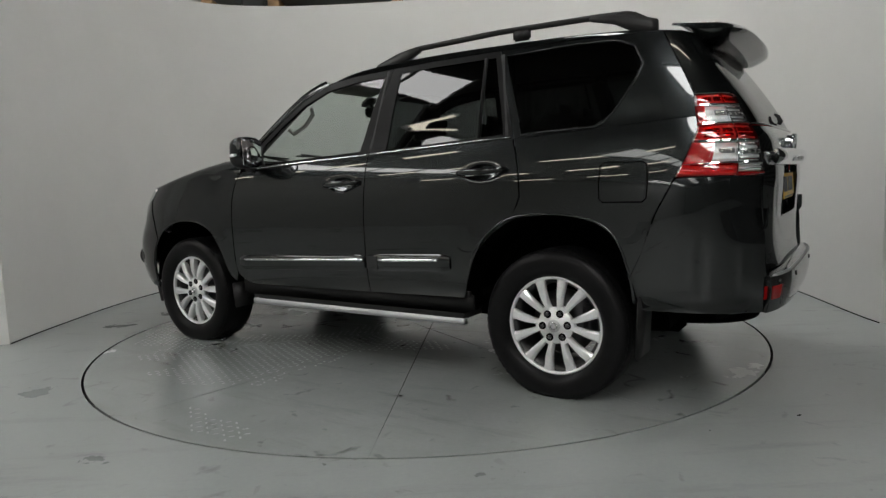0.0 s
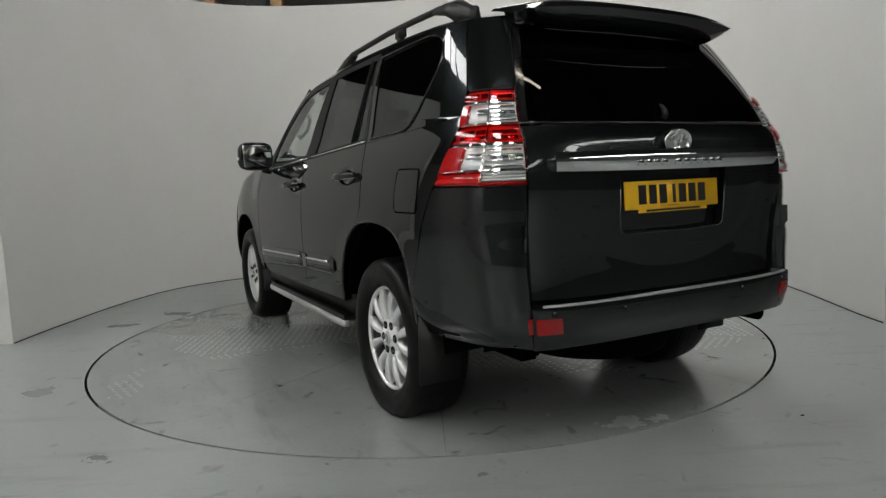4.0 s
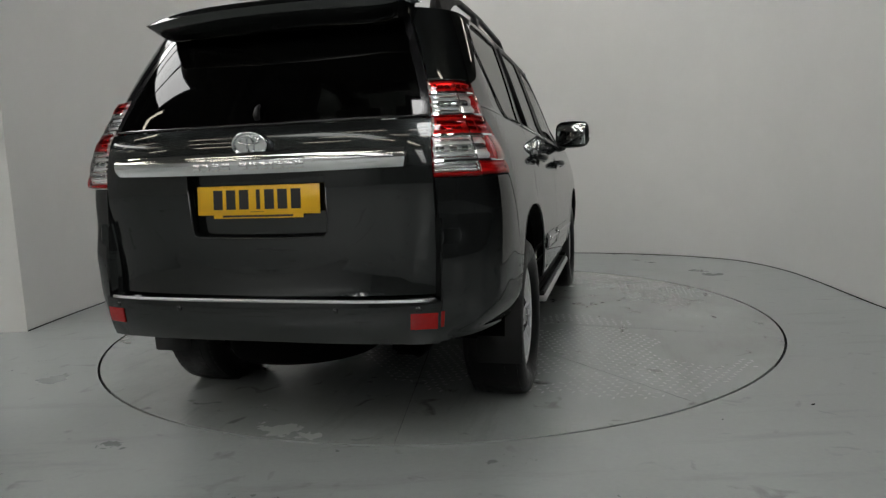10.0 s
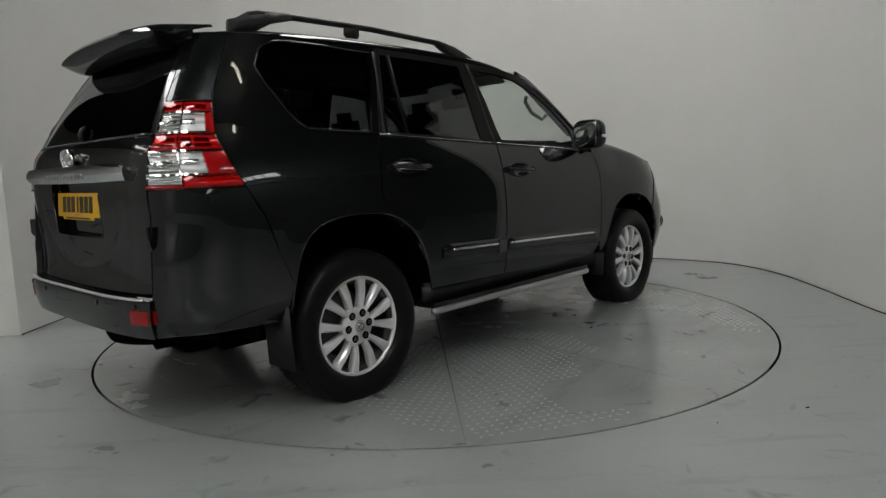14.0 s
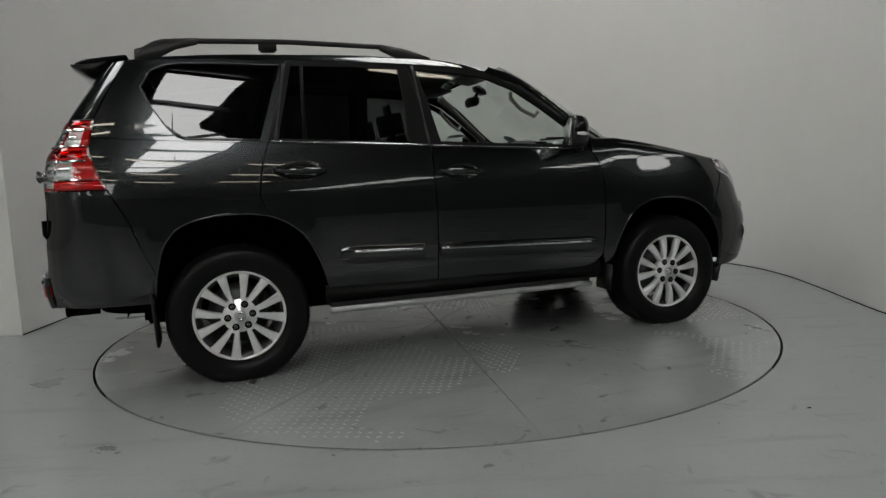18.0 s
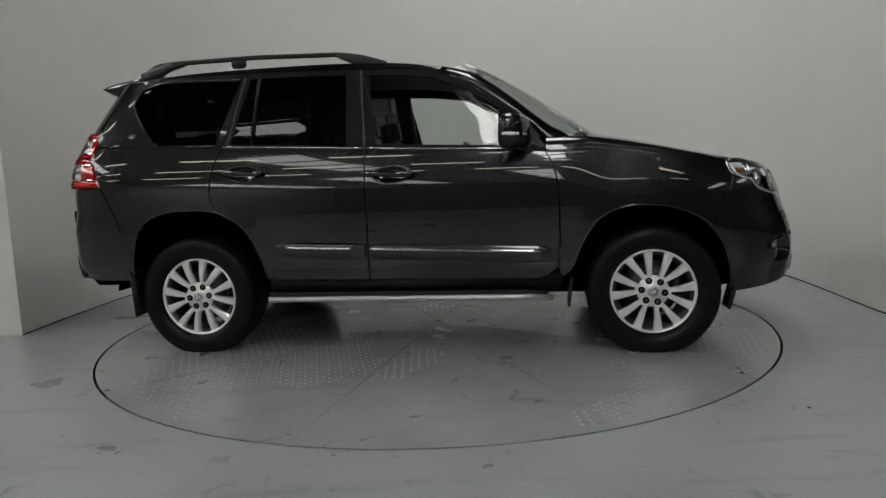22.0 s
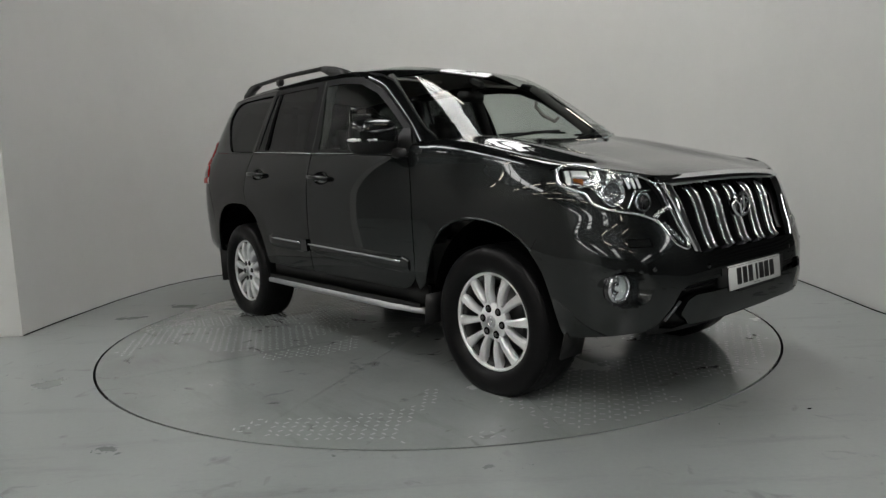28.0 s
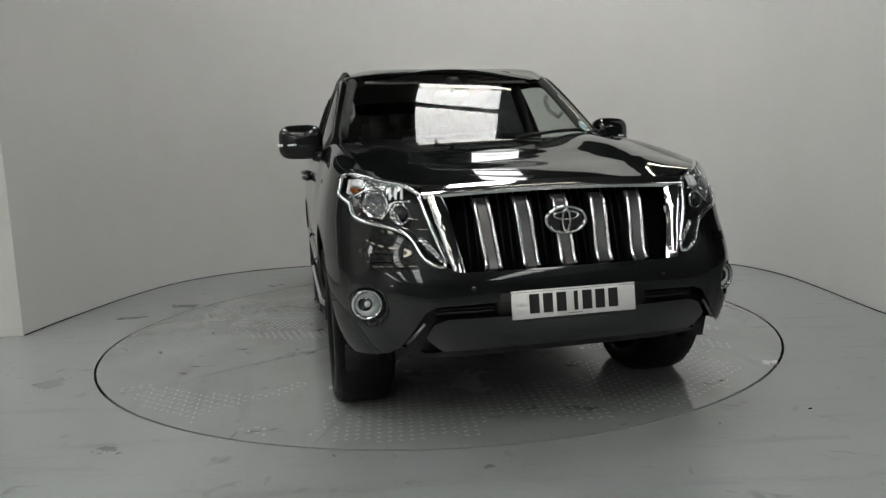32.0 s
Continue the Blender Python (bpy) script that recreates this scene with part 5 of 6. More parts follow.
    em.matrix_basis = Matrix.Translation(Vector(BY(0, 1.19, 0.030))) @ EMBLEM_B @ pose(0, 0, 0, 8)
    for a, b, dz in ((0.017, 0.040, 0.0), (0.046, 0.017, 0.015)):
        part("emblem_oval", oval_ring(a, b, 0.006, 0.008), CHROME, em).matrix_basis = Matrix.Translation((0, dz, 0.001))
    part("emblem_back", prism([(0.066 * math.cos(t), 0.043 * math.sin(t)) for t in np.linspace(0, 2 * math.pi, 33)[:-1]], 0.03, pose(0, 0, -0.032)), CHROME, em)
    # number plate
    pl = part("rear_plate", box((0.52, 0.111, 0.006), (0, 0, 0), 0.002, 1), PLATE_Y, gate, "yellow number plate with dark bars")
    pl.matrix_basis = Matrix.Translation((-2.303, 0, 0.985)) @ EMBLEM_B @ pose(0, 0, 0, -4)
    for x, w in ((-0.168, 0.040), (-0.112, 0.040), (-0.056, 0.040), (0.005, 0.016), (0.052, 0.040), (0.107, 0.040), (0.163, 0.040)):
        part("plain_bar", box((w, 0.075, 0.002), (x, 0.002, 0.0038)), INK, pl)
    part("plate_strip", box((0.38, 0.016, 0.004), (0.0, -0.061, 0.0)), PLATE_Y, pl)
    part("plain_bar", box((0.30, 0.008, 0.002), (0.0, -0.061, 0.0028)), INK, pl)
    part("plain_bar", box((0.06, 0.002, 0.001), (0.0, -0.045, 0.0036)), INK, pl)
    # small model mark
    part("model_mark", box((0.003, 0.05, 0.014), BY(-0.53, 0.80, -0.042), 0.002, 1), SATINDARK, gate)

    # spoiler with a high brake lamp
    def spo(u, v):
        k = 2 * u - 1
        y = k * 0.560
        drop = 0.022 * abs(k) ** 4
        tipx = -2.165 + 0.035 * abs(k) ** 3
        prof = curve([(-1.87, 1.770), (-1.99, 1.770), (-2.08, 1.760), (-2.14, 1.738), (-2.155, 1.718), (-2.14, 1.692), (-2.09, 1.655), (-2.04, 1.640), (-1.97, 1.655)], True)
        x, z = prof(v)
        f = (tipx + 1.87) / (-2.155 + 1.87)
        th = max(0.0, 1 - abs(k) ** 18) ** 0.5
        zm = 1.730 + 0.02 * min(1, max(0, (x + 2.1) / 0.2))
        return (-1.87 + (x + 1.87) * f, y, zm + (z - zm) * th * (1 if z > zm else 1 - 0.45 * abs(k) ** 6) - drop * min(1, (-1.87 - x) / 0.15) - 0.010 * abs(k) ** 2)
    sp = part("spoiler", sheet(spo, 96, 26, 0.0), PAINT, gate, "dark grey roof spoiler")
    part("brake_lamp", box((0.012, 0.30, 0.014), (-2.150, 0, 1.705), 0.004), DARKRED, sp, "dark red high brake lamp")
    # wiper
    part("rear_wiper", tube([BY(0.0, 1.285, 0.004), BY(0.0, 1.30, 0.020), BY(0.0, 1.325, 0.022), BY(0.0, 1.34, 0.012)], 0.011, 8, [1.0, 1.2, 0.9, 0.5]), PLASTIC, gate, "black rear wiper")

    # pillars behind the side windows, lamps and corners
    def band(z0, z1, c0, c1, s, lift, n=10, m=6, trim=0.0):
        """Between two lines round the rear corner: c = 0 at the side panel, 1 at the tailgate."""
        def fn(u, v):
            z = z0(u) + (z1(u) - z0(u)) * v if callable(z0) else z0 + (z1 - z0) * v
            a = b_of_x(SIDE_END(z) - 0.004, z)
            b = b_of_y(gate_y(z) + 0.006, z)
            c = c0 + (c1 - c0) * u
            l = lift(u, v) if callable(lift) else lift
            return B((a + (b - a) * c, z), s, l)
        return fn
    for s in (-1, 1):
        part("pillar_corner", sheet(band(1.402, 1.702, 0, 1, s, 0.001), 10, 14, 0.02), PAINT, car)
        fold = lambda c: 0.005 + 0.013 * (1 - abs(c - 0.52) / (0.52 if c < 0.52 else 0.48))
        lamp = part("tail_lamp", sheet(band(1.047, 1.398, 0, 1, s, -0.02), 12, 16, 0.01), DARKRED, car, "red and clear tail lamp")

        def piece(name, z0, z1, c0, c1, back, material, owner, label="", n=16, m=8, ripple=0.0, waves=3, thick=0.0, slant=0.0, across=0):
            """A piece of the lamp; slant moves its lower outer end towards the side."""
            def cc(u, v):
                return c0 - slant * (1 - v) * (1 - u) + (c1 - c0) * u

            def fn(u, v):
                z = z0 + (z1 - z0) * v
                a, b = b_of_x(SIDE_END(z) - 0.004, z), b_of_y(gate_y(z) + 0.006, z)
                c = min(1.0, max(0.0, cc(u, v)))
                w = abs(math.sin(math.pi * waves * (u if across else v)))
                return B((a + (b - a) * c, z), s, fold(c) + 0.004 * math.sin(math.pi * v) - back + ripple * w)
            o = part(name, sheet(fn, n, m, thick), material, owner, label)
            return o

        for z0, z1, w in ((1.347, 1.396, 2), (1.192, 1.262, 3)):
            piece("reflector", z0, z1, 0.0, 1.0, 0.030, LAMPSILVER, lamp, "", 24, 18, 0.016, w)
            for c0, c1 in ((0.10, 0.30), (0.34, 0.50), (0.60, 0.95)):
                piece("facet", z0 + 0.012, z1 - 0.012, c0, c1, 0.016, HEADSILVER, lamp, "", 8, 6, 0.008, 2)
            piece("red_lens", z0, z1, 0.0, 1.0, 0.0, REDGLASS, lamp, "red lens", 24, 6).visible_shadow = False
        for z0, z1, c0, sl, w in ((1.266, 1.343, 0.13, 0.03, 2), (1.100, 1.188, 0.24, 0.12, 2)):
            piece("red_edge", z0, z1, 0.0, c0 - 0.01, 0.0, REDLENS, lamp, "red lens edge", 5, 6, slant=0.0, thick=0.02)
            o = piece("reflector", z0, z1, c0, 0.99, 0.026, LAMPSILVER, lamp, "", 24, 24, 0.012, w, slant=sl)
            zm = (z0 + z1) / 2
            piece("silver_step", zm - 0.004, zm + 0.018, 0.30, 0.50, 0.010, HEADSILVER, o, "", 8, 4, thick=0.012)
            for k in range(4):
                zz = z0 + (z1 - z0) * (k + 0.9) / 4.8
                piece("rib", zz - 0.004, zz + 0.004, 0.56, 0.97, 0.010, HEADSILVER, o, "", 8, 3, 0.005, 1, thick=0.010)
            for k in range(3):
                c = 0.62 + 0.14 * k
                piece("bulb_cell", zm - 0.012, zm + 0.012, c, c + 0.08, 0.009, CHROME, o, "", 4, 4, 0.006, 1)
            piece("clear_lens", z0, z1, c0, 1.0, 0.0, LENS_CLEAR, lamp, "clear lens", 24, 6, slant=sl).visible_shadow = False
        piece("red_lens", 1.050, 1.097, 0.0, 0.53, -0.001, REDGLASS, lamp, "red lens", 12, 6).visible_shadow = False
        piece("reflector", 1.050, 1.097, 0.0, 0.53, 0.022, LAMPSILVER, lamp, "", 14, 12, 0.014, 2)
        piece("reflector", 1.062, 1.097, 0.55, 0.99, 0.022, LAMPSILVER, lamp, "", 12, 18, 0.012, 3)
        piece("clear_lens", 1.062, 1.097, 0.55, 1.0, 0.0, LENS_CLEAR, lamp, "clear lens", 12, 6).visible_shadow = False
        piece("red_edge", 1.049, 1.061, 0.53, 1.0, 0.0, DARKRED, lamp, "", 12, 3, thick=0.02)
        for c in (0.535,):
            piece("divider", 1.049, 1.396, c - 0.008, c + 0.008, 0.002, CHROME, lamp, "", 2, 18, thick=0.012)
        for zz in (1.345, 1.264, 1.190, 1.0985):
            piece("chrome_line", zz - 0.0015, zz + 0.0015, 0.05, 1.0, -0.001, CHROME, lamp, "", 20, 2, thick=0.01)

    # bumper
    seam = lambda z: b_of_x(SIDE_END(z) - 0.004, z)
    g0 = b_of_y(0.703, 0.62)
    g1 = b_of_y(0.709, 0.8)
    top = lambda a: float(np.interp(abs(a), [0, g0, g0 + 0.6, g1 + 0.9, seam(1.043), seam(0.88), seam(0.74), seam(0.625)], [0.612, 0.616, 0.70, 1.043, 1.043, 0.88, 0.74, 0.628]))
    low = lambda a: float(np.interp(abs(a), [0, b_of_y(0.565, 0.48), b_of_y(0.57, 0.5), b_of_y(0.70, 0.52), b_of_x(-2.15, 0.50), b_of_x(-1.82, 0.47), seam(0.625)], [0.462, 0.462, 0.460, 0.458, 0.460, 0.466, 0.60]))
    last = seam(0.628)
    us = np.array(sorted(set(list(np.linspace(-last, last, 141)) + [sg * a for sg in (-1, 1) for a in (g0, g0 + 0.6, g1 + 0.9)])))

    def bump(p):
        z = p[1]
        f = min(1.0, max(0.0, (0.915 - z) / 0.17))
        f = f * f * (3 - 2 * f)
        h = 0.008 + 0.006 * min(1.0, max(0.0, (z - 0.57) / 0.08))
        k = (h * f - 0.003 * (1 - f)) / (1 + math.exp((abs(p[0]) - 54) / 3.0))
        k -= 0.030 * min(1.0, max(0.0, (0.575 - z) / 0.10)) ** 2 * min(1.0, max(0.0, (abs(p[0]) - g0) / 8))
        f = min(1.0, max(0.0, (60 - abs(p[0])) / 15))
        a = math.degrees(math.asin(math.sin(radians(abs(p[0]))) ** (1 + (NR(z) / NR(0.62) - 1) * f)))
        return B((math.copysign(a, p[0]), z), 1, k if abs(p[0]) > g0 - 0.01 else 0.024)
    part("rear_bumper", columns(bump, us, low, top, 48, 0.03), PAINT, car, "dark grey rear bumper")
    part("bumper_top", sheet(lambda u, v: tuple(Vector(BY((2 * u - 1) * 0.697, 0.614, 0.022)) * (1 - v) + Vector(BY((2 * u - 1) * 0.697, 0.630, -0.065)) * v), 36, 4, 0.0), PAINT, car)
    for s in (-1, 1):
        def cheek(u, v):
            z = 0.618 + 0.285 * v
            out = Vector(bump((float(np.interp(z, [0.616, 0.70, 1.043], [g0, g0 + 0.6, g1 + 0.9])), z)))
            back = Vector(BY(0.700, z, inset(z) - 0.03))
            p = out * (1 - u) + back * u
            return (p.x, s * p.y, p.z)
        part("bumper_cheek", sheet(cheek, 4, 12, 0.008), PAINT, car)
    part("scuff_strip", tube([BY((2 * u - 1) * 0.66, 0.616, 0.018) for u in np.linspace(0, 1, 41)], 0.0075, 8), SATIN, car, "bright scuff strip on the bumper")
    part("rear_valance", sheet(lambda u, v: (-2.12 - 0.16 * v, (2 * u - 1) * (0.80 - 0.1 * v), 0.43 + 0.05 * v), 16, 4, 0.02), UNDER, car)
    for s in (-1, 1):
        part("reflector", sheet(lambda u, v: (lambda q: (q[0] - 0.004, s * q[1], q[2]))(bump((b_of_y(0.583 + 0.122 * u, 0.51), 0.518 + 0.058 * v))), 8, 4, 0.02), DARKRED, car, "red bumper reflector")
        for y in (0.32, 0.62):
            sp2 = part("sensor", lathe([(0.001, 0.002), (0.010, 0.002), (0.012, -0.004), (0.001, -0.004)], "z", 16), PAINT, car)
            sp2.matrix_basis = Matrix.Translation(BY(s * y, 0.585 if y < 0.5 else 0.59, 0.026)) @ EMBLEM_B
    part("exhaust_tip", lathe([(0.030, 0), (0.034, 0), (0.034, 0.16), (0.030, 0.16)], "x", 24, True), UNDER, car, "dark exhaust tip").matrix_basis = pose(-2.26, -0.60, 0.425)
    part("spare_wheel", lathe([(0.20, 0), (0.33, 0.01), (0.345, 0.04), (0.345, 0.17), (0.33, 0.20), (0.2, 0.21)], "z", 40), UNDER, car, "spare wheel slung under the tail").matrix_basis = pose(-1.86, 0.05, 0.30)
    part("rear_axle", join(tube([(-1.395, -0.72, 0.35), (-1.395, 0.72, 0.35)], 0.05, 12), moved(lathe([(0.01, -0.10), (0.12, -0.08), (0.14, 0), (0.12, 0.08), (0.01, 0.10)], "x", 20), (-1.395, 0, 0.35))), UNDER, car)
    part("front_axle", tube([(1.395, -0.72, 0.35), (1.395, 0.72, 0.35)], 0.045, 12), UNDER, car)


build_rear(car)


# ---------------------------------------------------------------- the car: fittings of the sides and roof
def build_sides(car):
    for s in (-1, 1):
        # cladding with a bright strip on each door
        def clad(x0, x1, z0f, z1f, proud=0.014):
            def fn(u, v):
                x = x0 + (x1 - x0) * u
                zc = 0.5 * (z0f(x) + z1f(x))
                h = (z1f(x) - z0f(x)) / 2
                e = min(1.0, (x - x0) / 0.06 + 0.25, (x1 - x) / 0.06 + 0.25)
                z = zc + (2 * v - 1) * h * (0.55 + 0.45 * e)
                return S((x, z), s, proud * (1 - abs(2 * v - 1) ** 4) * (0.4 + 0.6 * e) + 0.002)
            return sheet(fn, 30, 8, 0.01)
        mid = lambda x: 0.634 - 0.034 * (x + 0.26) / 1.02
        c = part("door_moulding", clad(-0.252, 0.815, lambda x: mid(x) - 0.058, lambda x: mid(x) + 0.036), PAINT, car, "dark grey door moulding")
        part("chrome_strip", tube([S((x, mid(x) + 0.006), s, 0.016) for x in np.linspace(-0.247, 0.757, 24)], 0.0085, 8), CHROME, c, "chrome strip")
        c = part("door_moulding", clad(-0.835, -0.280, lambda x: mid(x) - 0.058, lambda x: mid(x) + 0.036), PAINT, car, "dark grey door moulding")
        part("chrome_strip", tube([S((x, mid(x) + 0.006), s, 0.016) for x in np.linspace(-0.765, -0.365, 12)], 0.0085, 8), CHROME, c, "chrome strip")
        part("end_block", sheet(lambda u, v: S((-0.355 + 0.075 * u, mid(-0.3) - 0.045 + 0.075 * v), s, 0.018), 3, 3, 0.012), GLOSSBLACK, c)
        # handles
        for x0, x1, z0, z1 in HANDLES:
            n = 16
            h = part("door_handle", tube([S((x0 + (x1 - x0) * t, z0 + (z1 - z0) * t), s, 0.008 + 0.040 * math.sin(math.pi * min(1, max(0, t))) ** 0.5) for t in np.linspace(0, 1, n)],
                                         0.017, 10, [0.75 + 0.35 * math.sin(math.pi * k / (n - 1)) for k in range(n)]), PAINT, car, "dark grey door handle")
            part("lock", lathe([(0.001, 0.0), (0.009, 0.0), (0.009, 0.012), (0.001, 0.012)], "y", 14), CHROME, h).matrix_basis = Matrix.Translation(S((x1 - 0.02, z1), s, 0.03 if s < 0 else 0.018))
            part("handle_edge", tube([S((x0 + 0.03 + (x1 - x0 - 0.06) * t, z0 + (z1 - z0) * t - 0.016), s, 0.006 + 0.036 * math.sin(math.pi * t) ** 0.5) for t in np.linspace(0.05, 0.95, 10)], 0.004, 6), CHROME, h)
        # mirror
        m = part("mirror", swept(mirror_shell()), PAINT, car, "dark grey door mirror with a clear indicator")
        m.matrix_basis = Matrix.Translation((0.638, s * 0.978, 1.272)) @ Matrix.Diagonal((1, s * 1.15, 1.22, 1))
        part("mirror_glass", swept(box((0.006, 0.185, 0.125), (-0.070, 0.0, 0.004), 0.002, 1)), CHROME, m, "mirror glass")
        part("indicator", swept(tube([(0.079, 0.030, -0.012), (0.074, 0.062, -0.012), (0.056, 0.098, -0.011), (0.020, 0.117, -0.010), (-0.030, 0.119, -0.009)], 0.0095, 8, [0.6, 1.0, 1.05, 1.0, 0.6])), LAMPSILVER, m, "clear indicator strip")
        part("lower_shell", swept(mirror_shell(True)), PLASTIC, m, "black lower half")
        part("mirror_base", tube([(0.05, -0.06, -0.066), (0.09, -0.10, -0.078), (0.13, -0.15, -0.082)], 0.026, 10), PLASTIC, m)
        sail = coons([(0.585, 1.196), (0.80, 1.186)], [(0.660, 1.322), (0.712, 1.318)], [(0.585, 1.196), (0.632, 1.25), (0.660, 1.322)], [(0.80, 1.186), (0.76, 1.25), (0.712, 1.318)])
        part("mirror_sail", sheet(lambda u, v: G(sail(u, v), s, 0.006), 6, 6, 0.012), PLASTIC, car, "black sail at the foot of the mirror")
        # side step
        st = part("side_step", sheet(lambda u, v: (-0.905 + 1.70 * u, s * (0.74 + (0.180 - 0.07 * max(0, (u - 0.90) / 0.10) ** 2) * v), 0.352 - 0.02 * max(0, (u - 0.93) / 0.07)), 40, 6, 0.03), PLASTIC, car, "black ribbed side step")
        part("step_edge", step_edge(s), SATIN, st, "satin silver edge")
        for k in range(5):
            part("step_rib", box((1.50, 0.008, 0.004), (-0.10, s * (0.78 + 0.026 * k), 0.356), 0.001, 1), RUBBER, st)
        for x in (-0.6, 0.0, 0.55):
            part("step_bracket", box((0.05, 0.20, 0.03), (x, s * 0.76, 0.335), 0.006), UNDER, st)
        # roof rail
        z = lambda x: float(np.interp(x, [-1.80, -1.70, -1.50, -1.0, -0.46, -0.30, -0.17], [1.770, 1.826, 1.832, 1.836, 1.822, 1.795, 1.752]))
        w = spline([-1.80, -1.5, -0.6, -0.17], [0.595, 0.612, 0.618, 0.612])
        rl = part("roof_rail", tube([(x, s * w(x), z(x) - 0.010) for x in np.linspace(-1.72, -0.33, 30)], 0.015, 10), PLASTIC, car, "black roof rail")
        for xs in ([-1.82, -1.78, -1.72, -1.62, -1.50], [-0.48, -0.40, -0.32, -0.24, -0.165]):
            bm = bmesh.new()
            rows = []
            for x in xs:
                zt, zb = z(x) + 0.004, roof_z(x, w(x)) - 0.012
                if x == -1.50 or x == -0.48:
                    zb = max(zb, zt - 0.03)
                if x == -1.62 or x == -0.40:
                    zb = max(zb, zt - 0.055)
                rows.append([bm.verts.new((x, s * (w(x) + o), h)) for o, h in ((-0.022, zb), (0.030, zb - 0.004), (0.020, (zb + zt) / 2), (0.012, zt), (-0.012, zt), (-0.018, (zb + zt) / 2))])
            for p, q in zip(rows, rows[1:]):
                for k in range(6):
                    bm.faces.new((p[k], p[(k + 1) % 6], q[(k + 1) % 6], q[k]))
            bm.faces.new(rows[0])
            bm.faces.new(rows[-1])
            bmesh.ops.recalc_face_normals(bm, faces=bm.faces)
            bmesh.ops.bevel(bm, geom=bm.edges[:], offset=0.004, segments=2, affect="EDGES", clamp_overlap=True)
            part("rail_foot", smooth(bm), PLASTIC, rl)
        part("rail_post", box((0.10, 0.026, 0.06), (-1.13, s * w(-1.13), 1.795), 0.01), PLASTIC, rl)
        # mud flaps
        part("mud_flap", box((0.015, 0.20, 0.30), (-1.815, s * 0.825, 0.385), 0.006, 2, (0, -3, 0)), PLASTIC, car, "black mud flap")
        part("mud_flap", box((0.015, 0.17, 0.17), (0.925, s * 0.83, 0.355), 0.006, 2, (0, 6, 0)), PLASTIC, car, "black mud flap")
        part("front_flap", box((0.015, 0.15, 0.13), (1.825, s * 0.80, 0.305), 0.005, 2, (0, 14, 0)), PLASTIC, car)
        # arch lips
        for pts in (ARCH_F[1:] + ARCH_FB, ARCH_R[:-1] + ARCH_RB + [(-1.80, 0.50)]):
            c2 = curve(pts)
            part("arch_lip", tube([S(c2(t), s, -0.006) for t in np.linspace(0, 1, 44)], 0.008, 6), PAINT, car)
        # A-pillar trim by the screen
        part("screen_trim", tube([G(p, s, 0.004) for p in [(0.948, 1.233), (0.881, 1.279), (0.834, 1.301), (0.748, 1.366), (0.642, 1.454), (0.530, 1.544), (0.416, 1.622), (0.311, 1.663), (0.19, 1.690)]], 0.006, 6), SATINBLACK, car)
    # filler flap on the left side
    fl = coons([(-1.845, 0.952), (-1.66, 0.952)], [(-1.845, 1.112), (-1.66, 1.117)], [(-1.845, 0.952), (-1.853, 1.03), (-1.845, 1.112)], [(-1.66, 0.952), (-1.652, 1.03), (-1.66, 1.117)])
    part("filler_flap", sheet(lambda u, v: S(fl(u, v), 1, 0.003), 8, 8, 0.006), PAINT, car)
    loop = [(-1.84, 0.946), (-1.665, 0.946), (-1.648, 0.962), (-1.645, 1.03), (-1.648, 1.105), (-1.665, 1.123), (-1.84, 1.119), (-1.857, 1.104), (-1.861, 1.03), (-1.857, 0.962), (-1.84, 0.946)]
    part("flap_gap", tube([S(p, 1, 0.000) for p in loop], 0.0035, 6), UNDER, car)
    # cowl and wipers
    part("cowl", sheet(lambda u, v: (1.0 + 0.16 * v + 0.10 * (1 - abs(2 * u - 1) ** 2) - 0.05, (2 * u - 1) * 0.76, 1.222 + 0.012 * (1 - v)), 30, 4, 0.0), PLASTIC, car, "black cowl panel")
    for y0, y1, x0, x1 in ((-0.46, 0.10, 1.10, 1.055), (0.18, 0.68, 1.12, 1.0)):
        a = part("wiper", tube([(x0 - 0.01, y0, 1.245), ((x0 + x1) / 2 + 0.0, (y0 + y1) / 2, 1.275), (x1 - 0.03, y1, 1.290)], 0.009, 8), PLASTIC, car, "black wiper arm")
        part("blade", tube([(x0 - 0.05, y0 + 0.02, 1.262), ((x0 + x1) / 2 - 0.02, (y0 + y1) / 2 + 0.06, 1.278), (x1 - 0.05, y1 + 0.08, 1.280)], 0.006, 6), RUBBER, a)
    for s in (-1, 1):
        part("washer_jet", box((0.03, 0.025, 0.012), (1.22, s * 0.30, hood_z(1.22, 0.3) + 0.004), 0.005), PLASTIC, car)


def swept(bm):
    """The mirror leans back towards its outer end."""
    bmesh.ops.transform(bm, matrix=Matrix(((0.84, -0.40, 0, 0), (0, 1, 0, 0), (0, 0, 1, 0), (0, 0, 0, 1))), verts=bm.verts)
    return bm


